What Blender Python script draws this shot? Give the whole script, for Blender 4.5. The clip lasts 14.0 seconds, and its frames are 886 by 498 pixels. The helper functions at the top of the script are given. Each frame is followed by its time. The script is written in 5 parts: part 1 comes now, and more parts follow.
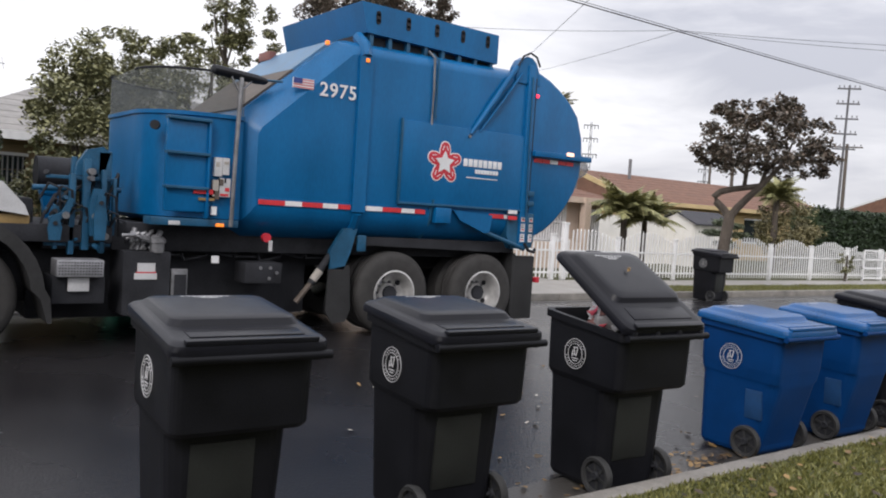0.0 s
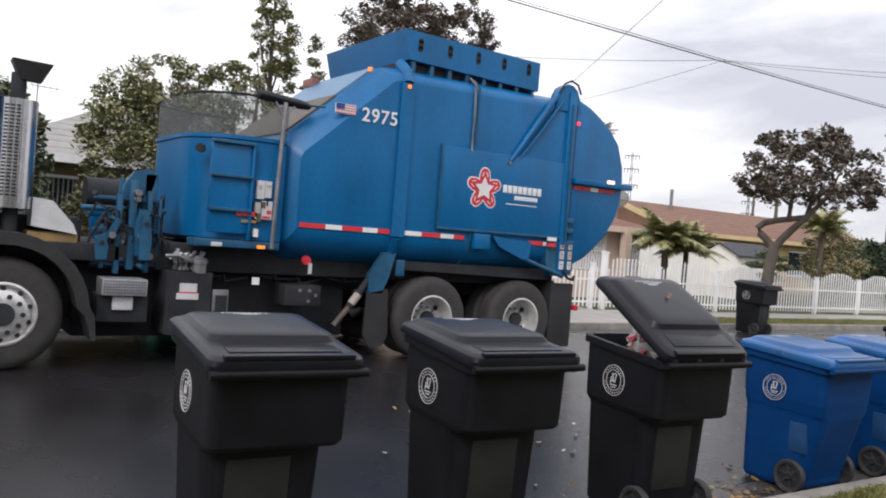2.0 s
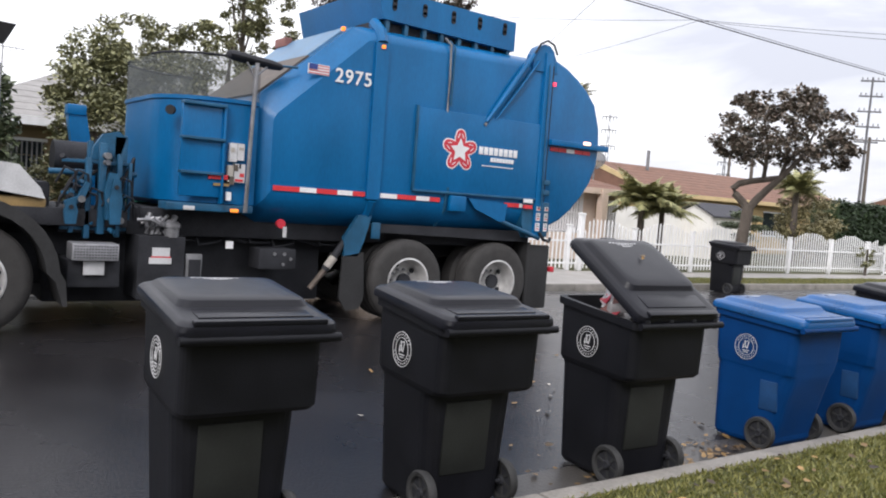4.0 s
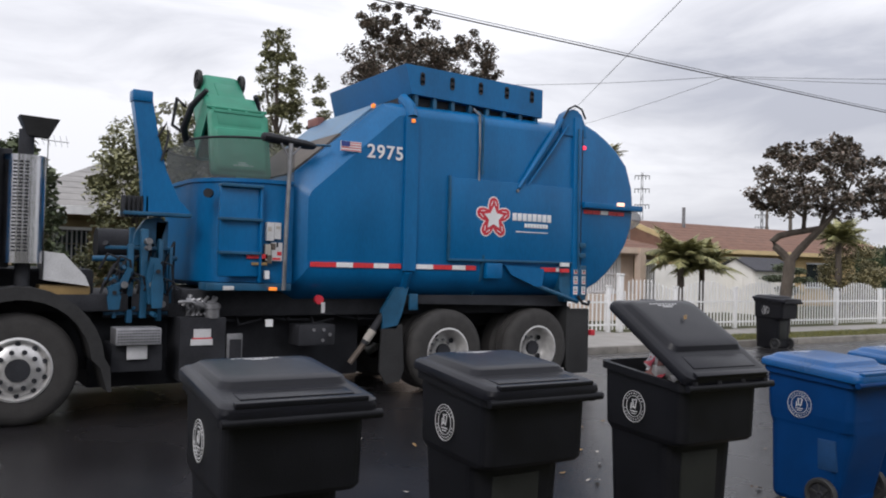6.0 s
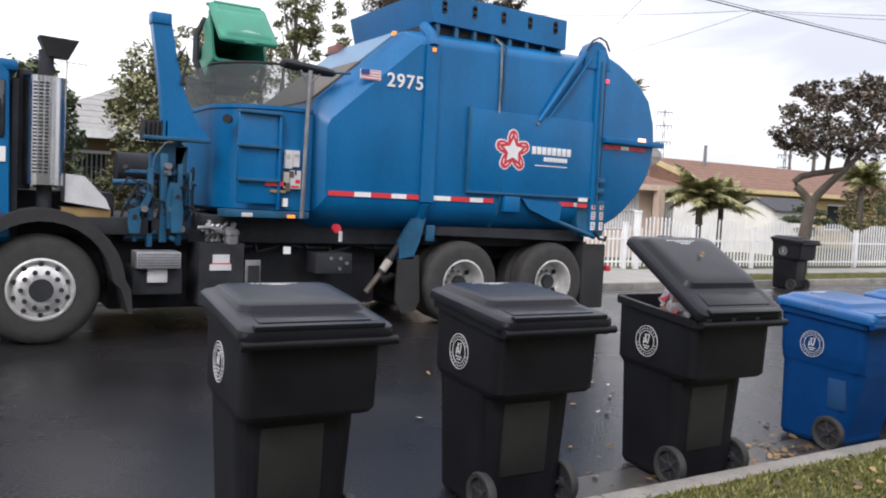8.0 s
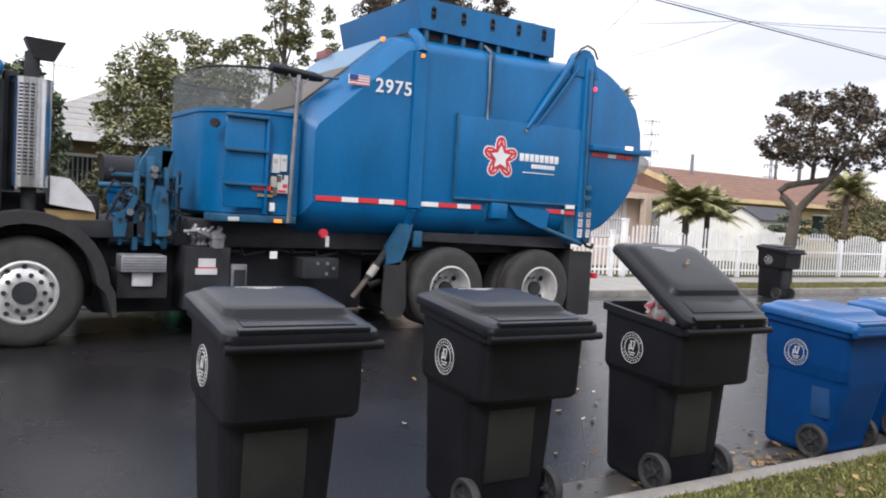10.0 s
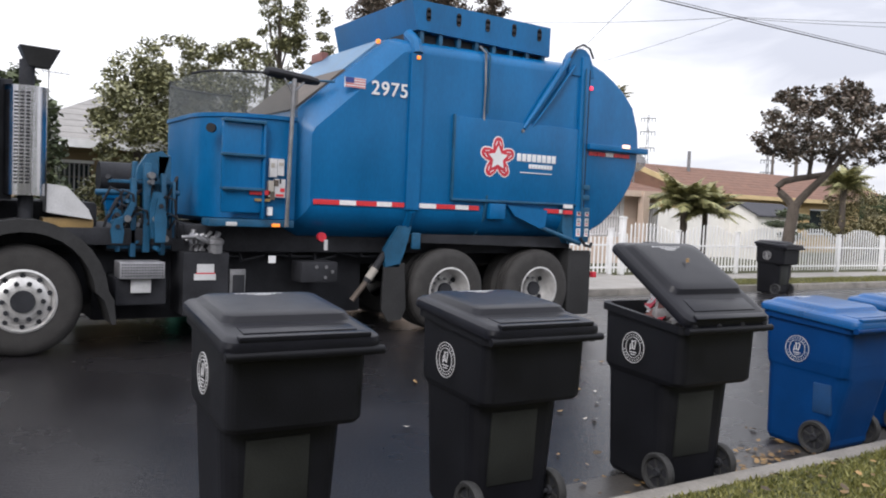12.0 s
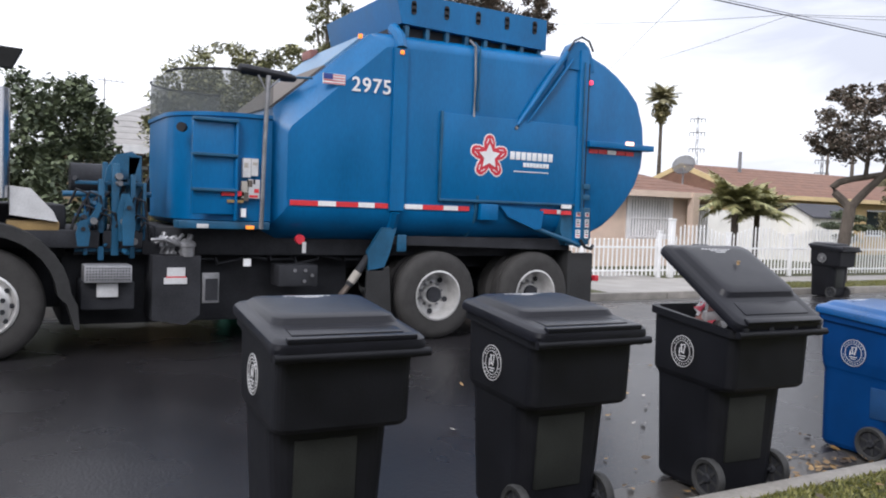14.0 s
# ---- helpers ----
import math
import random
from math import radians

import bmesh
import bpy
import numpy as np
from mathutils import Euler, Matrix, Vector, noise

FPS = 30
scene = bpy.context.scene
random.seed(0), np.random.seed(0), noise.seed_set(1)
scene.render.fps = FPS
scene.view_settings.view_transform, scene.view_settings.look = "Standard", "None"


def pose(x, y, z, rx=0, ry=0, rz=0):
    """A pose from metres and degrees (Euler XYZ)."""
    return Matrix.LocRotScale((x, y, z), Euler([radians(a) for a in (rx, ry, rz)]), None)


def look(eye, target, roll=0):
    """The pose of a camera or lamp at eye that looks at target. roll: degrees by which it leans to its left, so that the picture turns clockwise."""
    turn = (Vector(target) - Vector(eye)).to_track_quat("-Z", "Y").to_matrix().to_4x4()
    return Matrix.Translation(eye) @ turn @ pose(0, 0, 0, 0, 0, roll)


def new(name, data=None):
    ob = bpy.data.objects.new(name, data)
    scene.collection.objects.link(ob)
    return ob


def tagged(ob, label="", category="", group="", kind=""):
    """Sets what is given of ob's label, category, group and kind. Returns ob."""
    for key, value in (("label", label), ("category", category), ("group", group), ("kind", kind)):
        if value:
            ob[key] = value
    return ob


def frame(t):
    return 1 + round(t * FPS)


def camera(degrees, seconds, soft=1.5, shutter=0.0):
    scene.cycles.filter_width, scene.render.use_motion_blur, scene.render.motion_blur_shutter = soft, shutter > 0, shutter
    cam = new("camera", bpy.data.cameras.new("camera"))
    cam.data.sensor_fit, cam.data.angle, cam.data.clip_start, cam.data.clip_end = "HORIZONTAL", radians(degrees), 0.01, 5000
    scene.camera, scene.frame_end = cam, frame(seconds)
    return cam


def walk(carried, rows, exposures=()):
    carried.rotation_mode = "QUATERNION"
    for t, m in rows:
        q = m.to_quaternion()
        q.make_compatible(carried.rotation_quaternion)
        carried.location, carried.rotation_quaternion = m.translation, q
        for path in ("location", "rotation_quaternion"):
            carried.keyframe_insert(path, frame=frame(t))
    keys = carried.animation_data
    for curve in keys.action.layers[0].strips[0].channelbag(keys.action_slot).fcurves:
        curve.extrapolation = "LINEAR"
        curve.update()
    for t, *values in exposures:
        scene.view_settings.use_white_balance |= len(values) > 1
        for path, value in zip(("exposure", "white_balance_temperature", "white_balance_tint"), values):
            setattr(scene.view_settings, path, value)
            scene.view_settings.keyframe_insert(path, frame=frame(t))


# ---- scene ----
cam = camera(57.0, 14.0, 1.95)
PATH = [
    (0, (-0.038, -0.007, 1.726), (1.143, 1.604, 1.63), 3.7),
    (0.5, (-0.041, -0.035, 1.715), (1.116, 1.594, 1.631), 4.8),
    (1, (-0.033, -0.043, 1.706), (1.122, 1.588, 1.626), 3.2),
    (1.5, (-0.041, -0.016, 1.698), (0.992, 1.695, 1.625), 6.3),
    (2, (-0.035, -0.011, 1.688), (1.066, 1.659, 1.655), 4.5),
    (2.5, (-0.017, -0.001, 1.699), (1.118, 1.641, 1.571), 6.2),
    (5, (0.007, 0.004, 1.69), (1.151, 1.641, 1.589), 2.7),
    (5.5, (0.008, 0.01, 1.697), (1.126, 1.667, 1.642), 2.3),
    (6, (0.014, 0.007, 1.706), (1.082, 1.697, 1.746), 1.4),
    (6.5, (0.014, 0.007, 1.701), (1.061, 1.711, 1.652), 2.2),
    (7, (0.013, 0.007, 1.696), (1.058, 1.71, 1.604), 2.2),
    (7.5, (0.0, 0.0, 1.69), (1.015, 1.719, 1.567), 1.4),
    (8, (0.003, 0.001, 1.695), (1.04, 1.707, 1.569), 2.8),
    (8.5, (-0.003, 0.0, 1.684), (1.03, 1.705, 1.523), 3.6),
    (11, (0.019, -0.001, 1.701), (1.102, 1.678, 1.619), 2.9),
    (11.5, (0.019, -0.001, 1.716), (1.079, 1.692, 1.615), 2.0),
    (12, (0.012, 0.014, 1.7), (1.078, 1.703, 1.593), 2.4),
    (12.5, (0.017, 0.015, 1.69), (1.111, 1.685, 1.57), 2.8),
    (13, (0.020, 0.003, 1.695), (1.106, 1.677, 1.559), 2.5),
    (13.5, (0.023, 0.009, 1.710), (1.080, 1.701, 1.574), 2.4),
    (14, (0.010, 0.006, 1.699), (0.978, 1.753, 1.595), 2.1),
]
EXPOSURES = [(0, -0.10), (0.5, -0.13), (1.0, -0.10), (1.5, -0.06), (2.0, 0.02), (2.5, -0.16), (4.8, 0.45), (5.0, 0.45), (5.5, 0.10), (6.0, -0.30), (6.5, -0.50), (7.0, -0.28), (7.5, 0.0), (8.0, 0.30), (8.5, 0.48), (11.0, 0.22), (11.5, 0.14), (12.5, 0.26), (13.5, 0.33), (14.0, 0.26)]
walk(cam, [(t, look(eye, target, roll)) for t, eye, target, roll in PATH], [(t, e + 0.28, 6370 if t < 3 else 6270 if t < 13 else 6120, 13) for t, e in EXPOSURES])

# ---- light ----
SUN_EL, SUN_AZ = 40.0, 232.0
world = bpy.data.worlds.new("overcast_sky")
scene.world = world
world.use_nodes = True


def sky_world():
    nt = world.node_tree
    nt.nodes.clear()
    N, L = nt.nodes.new, nt.links.new
    out, bg = N("ShaderNodeOutputWorld"), N("ShaderNodeBackground")
    sky = N("ShaderNodeTexSky")
    sky.sky_type, sky.sun_disc = "NISHITA", False
    sky.sun_elevation, sky.sun_rotation = radians(SUN_EL), radians(SUN_AZ)
    sky.dust_density = 3.0
    dim = N("ShaderNodeMix")
    dim.data_type, dim.blend_type = "RGBA", "MULTIPLY"
    dim.inputs[0].default_value = 1.0
    L(sky.outputs[0], dim.inputs[6])
    dim.inputs[7].default_value = (0.10, 0.10, 0.10, 1)
    co, mp = N("ShaderNodeTexCoord"), N("ShaderNodeMapping")
    mp.inputs["Scale"].default_value = (1.0, 1.0, 3.6)
    L(co.outputs["Generated"], mp.inputs[0])
    n1, n2 = N("ShaderNodeTexNoise"), N("ShaderNodeTexNoise")
    for n, s, d in ((n1, 3.2, 7), (n2, 1.3, 3)):
        n.inputs["Scale"].default_value, n.inputs["Detail"].default_value = s, d
        n.inputs["Roughness"].default_value = 0.55
        L(mp.outputs[0], n.inputs["Vector"])
    n1.inputs["Distortion"].default_value = 0.5
    add = N("ShaderNodeMath")
    add.operation = "ADD"
    L(n1.outputs[0], add.inputs[0]), L(n2.outputs[0], add.inputs[1])
    ramp = N("ShaderNodeValToRGB")
    e = ramp.color_ramp.elements
    e[0].position, e[0].color = 0.38, (0.66, 0.675, 0.73, 1)
    e[1].position, e[1].color = 0.58, (1.22, 1.22, 1.225, 1)
    mid = e.new(0.47)
    mid.color = (0.92, 0.925, 0.95, 1)
    half = N("ShaderNodeMath")
    half.operation = "MULTIPLY"
    half.inputs[1].default_value = 0.5
    L(add.outputs[0], half.inputs[0]), L(half.outputs[0], ramp.inputs[0])
    mix = N("ShaderNodeMix")
    mix.data_type = "RGBA"
    mix.inputs[0].default_value = 0.93
    L(dim.outputs[2], mix.inputs[6]), L(ramp.outputs[0], mix.inputs[7])
    L(mix.outputs[2], bg.inputs[0])
    sep, rise = N("ShaderNodeSeparateXYZ"), N("ShaderNodeMapRange")
    rise.inputs[1].default_value, rise.inputs[2].default_value = 0.0, 1.0
    rise.inputs[3].default_value, rise.inputs[4].default_value = 0.77, 1.36
    L(co.outputs["Generated"], sep.inputs[0]), L(sep.outputs[2], rise.inputs[0])
    L(rise.outputs[0], bg.inputs[1])
    L(bg.outputs[0], out.inputs[0])


sky_world()
sun = new("sun", bpy.data.lights.new("sun", "SUN"))
sun.data.energy, sun.data.angle, sun.data.color = 1.2, radians(20), (1.0, 0.96, 0.9)
sun.matrix_world = look((0, 0, 0), (-math.sin(radians(SUN_AZ)) * math.cos(radians(SUN_EL)), -math.cos(radians(SUN_AZ)) * math.cos(radians(SUN_EL)), -math.sin(radians(SUN_EL))))


# ---- materials ----
def mat(name, col, rough=0.5, metal=0.0, var=0.15, scale=4.0, bump=0.0, bscale=60.0, tint=None, coat=0.0, spec=0.5, rvar=0.1, per_object=0.0, stretch=(1, 1, 1)):
    """A surface with colour variation at two scales, uneven gloss and fine relief."""
    m = bpy.data.materials.new(name)
    m.use_nodes = True
    nt = m.node_tree
    N, L = nt.nodes.new, nt.links.new
    b = nt.nodes["Principled BSDF"]
    co, mp = N("ShaderNodeTexCoord"), N("ShaderNodeMapping")
    mp.inputs["Scale"].default_value = stretch
    L(co.outputs["Object"], mp.inputs[0])
    big, fine = N("ShaderNodeTexNoise"), N("ShaderNodeTexNoise")
    big.inputs["Scale"].default_value, big.inputs["Detail"].default_value = scale, 6
    fine.inputs["Scale"].default_value, fine.inputs["Detail"].default_value = bscale, 4
    L(mp.outputs[0], big.inputs["Vector"]), L(mp.outputs[0], fine.inputs["Vector"])
    avg = N("ShaderNodeMix")
    avg.data_type = "FLOAT"
    avg.inputs[0].default_value = 0.35
    L(big.outputs[0], avg.inputs[2]), L(fine.outputs[0], avg.inputs[3])
    ramp = N("ShaderNodeValToRGB")
    lo = [max(0.0, c * (1 - var)) for c in col]
    hi = [min(1.0, c * (1 + var)) for c in (tint or col)]
    e = ramp.color_ramp.elements
    e[0].position, e[0].color = 0.33, (*lo, 1)
    e[1].position, e[1].color = 0.67, (*hi, 1)
    L(avg.outputs[0], ramp.inputs[0])
    src = ramp.outputs[0]
    if per_object:
        info, hsv, mr = N("ShaderNodeObjectInfo"), N("ShaderNodeHueSaturation"), N("ShaderNodeMapRange")
        mr.inputs[3].default_value, mr.inputs[4].default_value = 1 - per_object, 1 + per_object
        L(info.outputs["Random"], mr.inputs[0]), L(mr.outputs[0], hsv.inputs["Value"]), L(src, hsv.inputs["Color"])
        src = hsv.outputs[0]
    L(src, b.inputs["Base Color"])
    rr = N("ShaderNodeMapRange")
    rr.inputs[3].default_value, rr.inputs[4].default_value = max(0.02, rough - rvar), min(1, rough + rvar)
    L(big.outputs[0], rr.inputs[0]), L(rr.outputs[0], b.inputs["Roughness"])
    b.inputs["Metallic"].default_value = metal
    b.inputs["Specular IOR Level"].default_value = spec
    b.inputs["Coat Weight"].default_value = coat
    b.inputs["Coat Roughness"].default_value = 0.15
    if bump:
        bp = N("ShaderNodeBump")
        bp.inputs["Strength"].default_value, bp.inputs["Distance"].default_value = bump, 0.01
        L(fine.outputs[0], bp.inputs["Height"]), L(bp.outputs[0], b.inputs["Normal"])
    return m


def leafy(name, dark, light, rough=0.55):
    """Leaves, each one of its own tone."""
    m = bpy.data.materials.new(name)
    m.use_nodes = True
    nt = m.node_tree
    b = nt.nodes["Principled BSDF"]
    geo, ramp = nt.nodes.new("ShaderNodeNewGeometry"), nt.nodes.new("ShaderNodeValToRGB")
    e = ramp.color_ramp.elements
    e[0].color, e[1].color = (*dark, 1), (*light, 1)
    nt.links.new(geo.outputs["Random Per Island"], ramp.inputs[0])
    nt.links.new(ramp.outputs[0], b.inputs["Base Color"])
    b.inputs["Roughness"].default_value = rough
    return m


def glow(name, col, strength):
    m = bpy.data.materials.new(name)
    m.use_nodes = True
    b = m.node_tree.nodes["Principled BSDF"]
    b.inputs["Base Color"].default_value = (*col, 1)
    b.inputs["Emission Color"].default_value = (*col, 1)
    b.inputs["Emission Strength"].default_value = strength
    return m


def screen(name, col, cover):
    """Fine wire mesh: partly see-through."""
    m = bpy.data.materials.new(name)
    m.use_nodes = True
    nt = m.node_tree
    b, out = nt.nodes["Principled BSDF"], nt.nodes["Material Output"]
    b.inputs["Base Color"].default_value = (*col, 1)
    b.inputs["Roughness"].default_value = 0.7
    tr, mx = nt.nodes.new("ShaderNodeBsdfTransparent"), nt.nodes.new("ShaderNodeMixShader")
    noi = nt.nodes.new("ShaderNodeTexNoise")
    noi.inputs["Scale"].default_value = 2.5
    mr = nt.nodes.new("ShaderNodeMapRange")
    mr.inputs[3].default_value, mr.inputs[4].default_value = cover - 0.12, cover + 0.12
    nt.links.new(noi.outputs[0], mr.inputs[0]), nt.links.new(mr.outputs[0], mx.inputs[0])
    nt.links.new(tr.outputs[0], mx.inputs[1]), nt.links.new(b.outputs[0], mx.inputs[2]), nt.links.new(mx.outputs[0], out.inputs[0])
    return m


BLUE = mat("truck_blue_paint", (0.002, 0.115, 0.298), 0.34, 0, 0.2, 2.2, 0.03, 40, coat=0.05, spec=0.32, rvar=0.14, stretch=(1, 1, 0.3))
# worn blue, its colour also lowered for shadows in the linkage
BLUE_WORN_SHADED = mat("worn_shaded_blue_steel", (0.010, 0.082, 0.165), 0.5, 0, 0.35, 5.0, 0.15, 60)
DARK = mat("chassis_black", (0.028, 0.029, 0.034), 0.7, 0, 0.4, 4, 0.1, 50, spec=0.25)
BIN_TYRE = mat("bin_wheel_plastic", (0.03, 0.03, 0.03), 0.7, 0, 0.4, 9, 0.2, 90)
RUBBER = mat("tyre_rubber", (0.037, 0.035, 0.034), 0.8, 0, 0.3, 9, 0.3, 90)
FLAP = mat("mudflap_rubber", (0.021, 0.021, 0.022), 0.7, 0, 0.35, 5, 0.1, 40)
ALU = mat("polished_wheel_metal", (0.62, 0.61, 0.60), 0.34, 0.55, 0.18, 12, 0.05, 80)
CHROME = mat("chrome_stack", (0.55, 0.55, 0.57), 0.22, 1.0, 0.12, 5, 0.02, 40)
STEEL = mat("grey_steel", (0.24, 0.24, 0.25), 0.45, 0.6, 0.3, 8, 0.1, 60)
PLATE = mat("tread_plate", (0.36, 0.36, 0.38), 0.5, 0.7, 0.2, 20, 0.5, 120)
WHITE = mat("white_paint", (0.75, 0.75, 0.76), 0.5, 0, 0.08, 6)
SILVER_BAG = mat("clear_crumpled_film", (0.52, 0.49, 0.48), 0.25, 0.0, 0.5, 14, 0.4, 40)
OFFWHITE = mat("dirty_white_panel", (0.55, 0.55, 0.56), 0.5, 0, 0.2, 4)
REDREF = mat("red_reflective_tape", (0.60, 0.035, 0.045), 0.35, 0, 0.15, 8)
RED = mat("red_enamel", (0.55, 0.03, 0.05), 0.4, 0, 0.1, 6)
NAVY = mat("navy_enamel", (0.03, 0.05, 0.22), 0.4)
TAN = mat("tan_cover", (0.30, 0.20, 0.08), 0.6, 0, 0.3)
GLASS = mat("dark_cab_glass", (0.02, 0.025, 0.03), 0.06, 0, 0.1, 2, spec=0.8)
AMBER = glow("amber_lamp", (0.9, 0.25, 0.03), 0.7)
REDLAMP = glow("red_lamp", (1.0, 0.05, 0.10), 1.2)
LITLAMP = glow("lit_lamp", (1.0, 0.62, 0.45), 1.2)
MESH = screen("wire_mesh", (0.09, 0.10, 0.10), 0.56)
# far palm's fronds: distance haze put into a paler leaf colour
HAZED_PALM = leafy("hazed_palm_leaves", (0.17, 0.165, 0.09), (0.48, 0.44, 0.28))
DISH = screen("dish_mesh", (0.10, 0.10, 0.105), 0.60)
BLACK_BIN = mat("black_bin_plastic", (0.0070, 0.0073, 0.0098), 0.46, 0, 0.4, 3.5, 0.15, 140, rvar=0.15, spec=0.22)
BLACK_LID = mat("black_lid_plastic", (0.0078, 0.0081, 0.0118), 0.33, 0, 0.35, 3.0, 0.10, 110, rvar=0.14, spec=0.25)
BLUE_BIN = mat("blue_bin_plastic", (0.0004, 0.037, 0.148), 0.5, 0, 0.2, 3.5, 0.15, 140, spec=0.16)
# lid base lighter than the body's, for the sky it reflects
BLUE_LID = mat("sky_lightened_blue_lid", (0.003, 0.075, 0.235), 0.30, 0, 0.2, 3.5, 0.12, 110)
GREEN_BIN = mat("green_bin_plastic", (0.03, 0.22, 0.14), 0.5, 0, 0.2, 3.5, 0.15, 120)
# black bins' panel: greenish reflected light put into a lighter colour
LIT_PANEL = mat("lit_tone_black_plastic", (0.0095, 0.0110, 0.0094), 0.6, 0, 0.5, 5, 0.15, 90)
# blue bins' panel: slightly greyer than the body
GREYER_BLUE = mat("greyer_blue_plastic", (0.004, 0.044, 0.135), 0.6, 0, 0.3, 6, 0.15, 90)
SKYSTEEL = mat("sky_toned_blue_steel", (0.10, 0.21, 0.34), 0.4, 0.3, 0.25, 4, 0.1, 50)
GREY_PANEL = mat("grey_panel_plastic", (0.022, 0.026, 0.022), 0.65, 0, 0.4, 7, 0.2, 90)
PRINT = mat("white_print", (0.60, 0.60, 0.61), 0.6, 0, 0.12, 40)
ASPHALT = mat("wet_asphalt", (0.0178, 0.0168, 0.0182), 0.27, 0, 0.5, 0.55, 0.35, 55, spec=0.34, rvar=0.16)
CONCRETE = mat("pavement_concrete", (0.30, 0.285, 0.265), 0.8, 0, 0.2, 1.6, 0.3, 45)
KERB = mat("kerb_concrete", (0.22, 0.205, 0.185), 0.8, 0, 0.35, 3.5, 0.4, 50)
GUTTER = mat("wet_gutter_concrete", (0.062, 0.057, 0.052), 0.4, 0, 0.35, 2.5, 0.3, 40)
SOIL = mat("turf_soil", (0.055, 0.058, 0.018), 0.95, 0, 0.4, 1.2, 0.5, 40, tint=(0.065, 0.066, 0.021))
FENCE = mat("white_fence_paint", (0.78, 0.78, 0.78), 0.45, 0, 0.06, 5)
STUCCO_Y = mat("yellow_stucco", (0.55, 0.40, 0.20), 0.85, 0, 0.12, 2, 0.3, 60)
STUCCO_W = mat("white_stucco", (0.80, 0.78, 0.74), 0.85, 0, 0.08, 2, 0.3, 60)
STUCCO_P = mat("peach_stucco", (0.62, 0.49, 0.40), 0.85, 0, 0.12, 2, 0.3, 60)
FASCIA = mat("yellow_fascia_paint", (0.62, 0.47, 0.25), 0.6, 0, 0.1, 3)
ROOF_B = mat("brown_shingle_roof", (0.185, 0.098, 0.068), 0.9, 0, 0.25, 3, 0.4, 30)
ROOF_G = mat("grey_shingle_roof", (0.28, 0.27, 0.26), 0.9, 0, 0.2, 3, 0.4, 30)
ROOF_D = mat("dark_shed_roof", (0.05, 0.05, 0.06), 0.8, 0, 0.25, 3, 0.3, 30)
BARK = mat("tree_bark", (0.095, 0.078, 0.064), 0.95, 0, 0.4, 6, 0.6, 30, stretch=(1, 1, 0.35))
WOODPOLE = mat("weathered_pole_wood", (0.12, 0.10, 0.085), 0.9, 0, 0.3, 4, 0.4, 30, stretch=(1, 1, 0.2))
GREYPOLE = mat("grey_pole_steel", (0.13, 0.13, 0.14), 0.7, 0, 0.2, 4)
FADED = mat("faded_red_plastic", (0.24, 0.10, 0.085), 0.6, 0, 0.25, 8)
RUST = mat("grimy_brown_steel", (0.10, 0.08, 0.066), 0.6, 0.2, 0.4, 7, 0.2, 50)
CABLE = mat("black_cable", (0.02, 0.02, 0.02), 0.6)
LEAF_PURPLE = leafy("purple_green_leaves", (0.06, 0.06, 0.046), (0.23, 0.175, 0.135))
LEAF_DARK = leafy("dark_green_leaves", (0.05, 0.062, 0.032), (0.16, 0.17, 0.085))
LEAF_OLIVE = leafy("olive_leaves", (0.10, 0.107, 0.055), (0.34, 0.33, 0.17))
LEAF_PINE = leafy("blue_green_needles", (0.045, 0.060, 0.036), (0.17, 0.20, 0.11))
LEAF_HEDGE = leafy("hedge_leaves", (0.010, 0.022, 0.008), (0.035, 0.06, 0.022))
LEAF_PALM = leafy("palm_leaves", (0.11, 0.125, 0.045), (0.48, 0.45, 0.22))
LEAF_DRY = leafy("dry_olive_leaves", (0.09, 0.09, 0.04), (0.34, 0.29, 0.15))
GRASS = leafy("grass_blades", (0.080, 0.092, 0.022), (0.25, 0.235, 0.070))
LITTER = leafy("fallen_leaves", (0.030, 0.020, 0.013), (0.36, 0.22, 0.08))
# tan kept dark: shade of eave and trees is in the colour
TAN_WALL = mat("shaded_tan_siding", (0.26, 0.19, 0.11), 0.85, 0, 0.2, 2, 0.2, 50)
PALEBIT = mat("pale_litter", (0.40, 0.37, 0.33), 0.8)


# ---- building helpers ----
def part(name, bm, material, parent=None, label="", smooth=38):
    me = bpy.data.meshes.new(name)
    bm.normal_update()
    bm.to_mesh(me)
    bm.free()
    me.materials.append(material)
    if smooth:
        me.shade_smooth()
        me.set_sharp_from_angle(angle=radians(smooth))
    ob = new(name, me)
    if parent is not None:
        ob.parent = parent
    if label:
        ob["label"] = label
    return ob


def thing(name, label, category, m=None, group="", kind=""):
    ob = new(name)
    ob.empty_display_size = 0.2
    if m is not None:
        ob.matrix_basis = m
    return tagged(ob, label, category, group, kind)


def box(bm, x0, x1, y0, y1, z0, z1, bev=0.0, m=None, seg=2):
    c = Matrix.Translation(((x0 + x1) / 2, (y0 + y1) / 2, (z0 + z1) / 2)) @ Matrix.Diagonal((x1 - x0, y1 - y0, z1 - z0, 1))
    r = bmesh.ops.create_cube(bm, size=1, matrix=c)
    vs = r["verts"]
    if bev > 0:
        es = list({e for v in vs for e in v.link_edges})
        b = bmesh.ops.bevel(bm, geom=es, offset=bev, segments=seg, profile=0.6, affect="EDGES")
        vs = list({v for f in b["faces"] for v in f.verts} | {v for v in vs if v.is_valid})
    if m is not None:
        bmesh.ops.transform(bm, matrix=m, verts=[v for v in vs if v.is_valid])
    return bm


def boxed(*a, **k):
    return box(bmesh.new(), *a, **k)


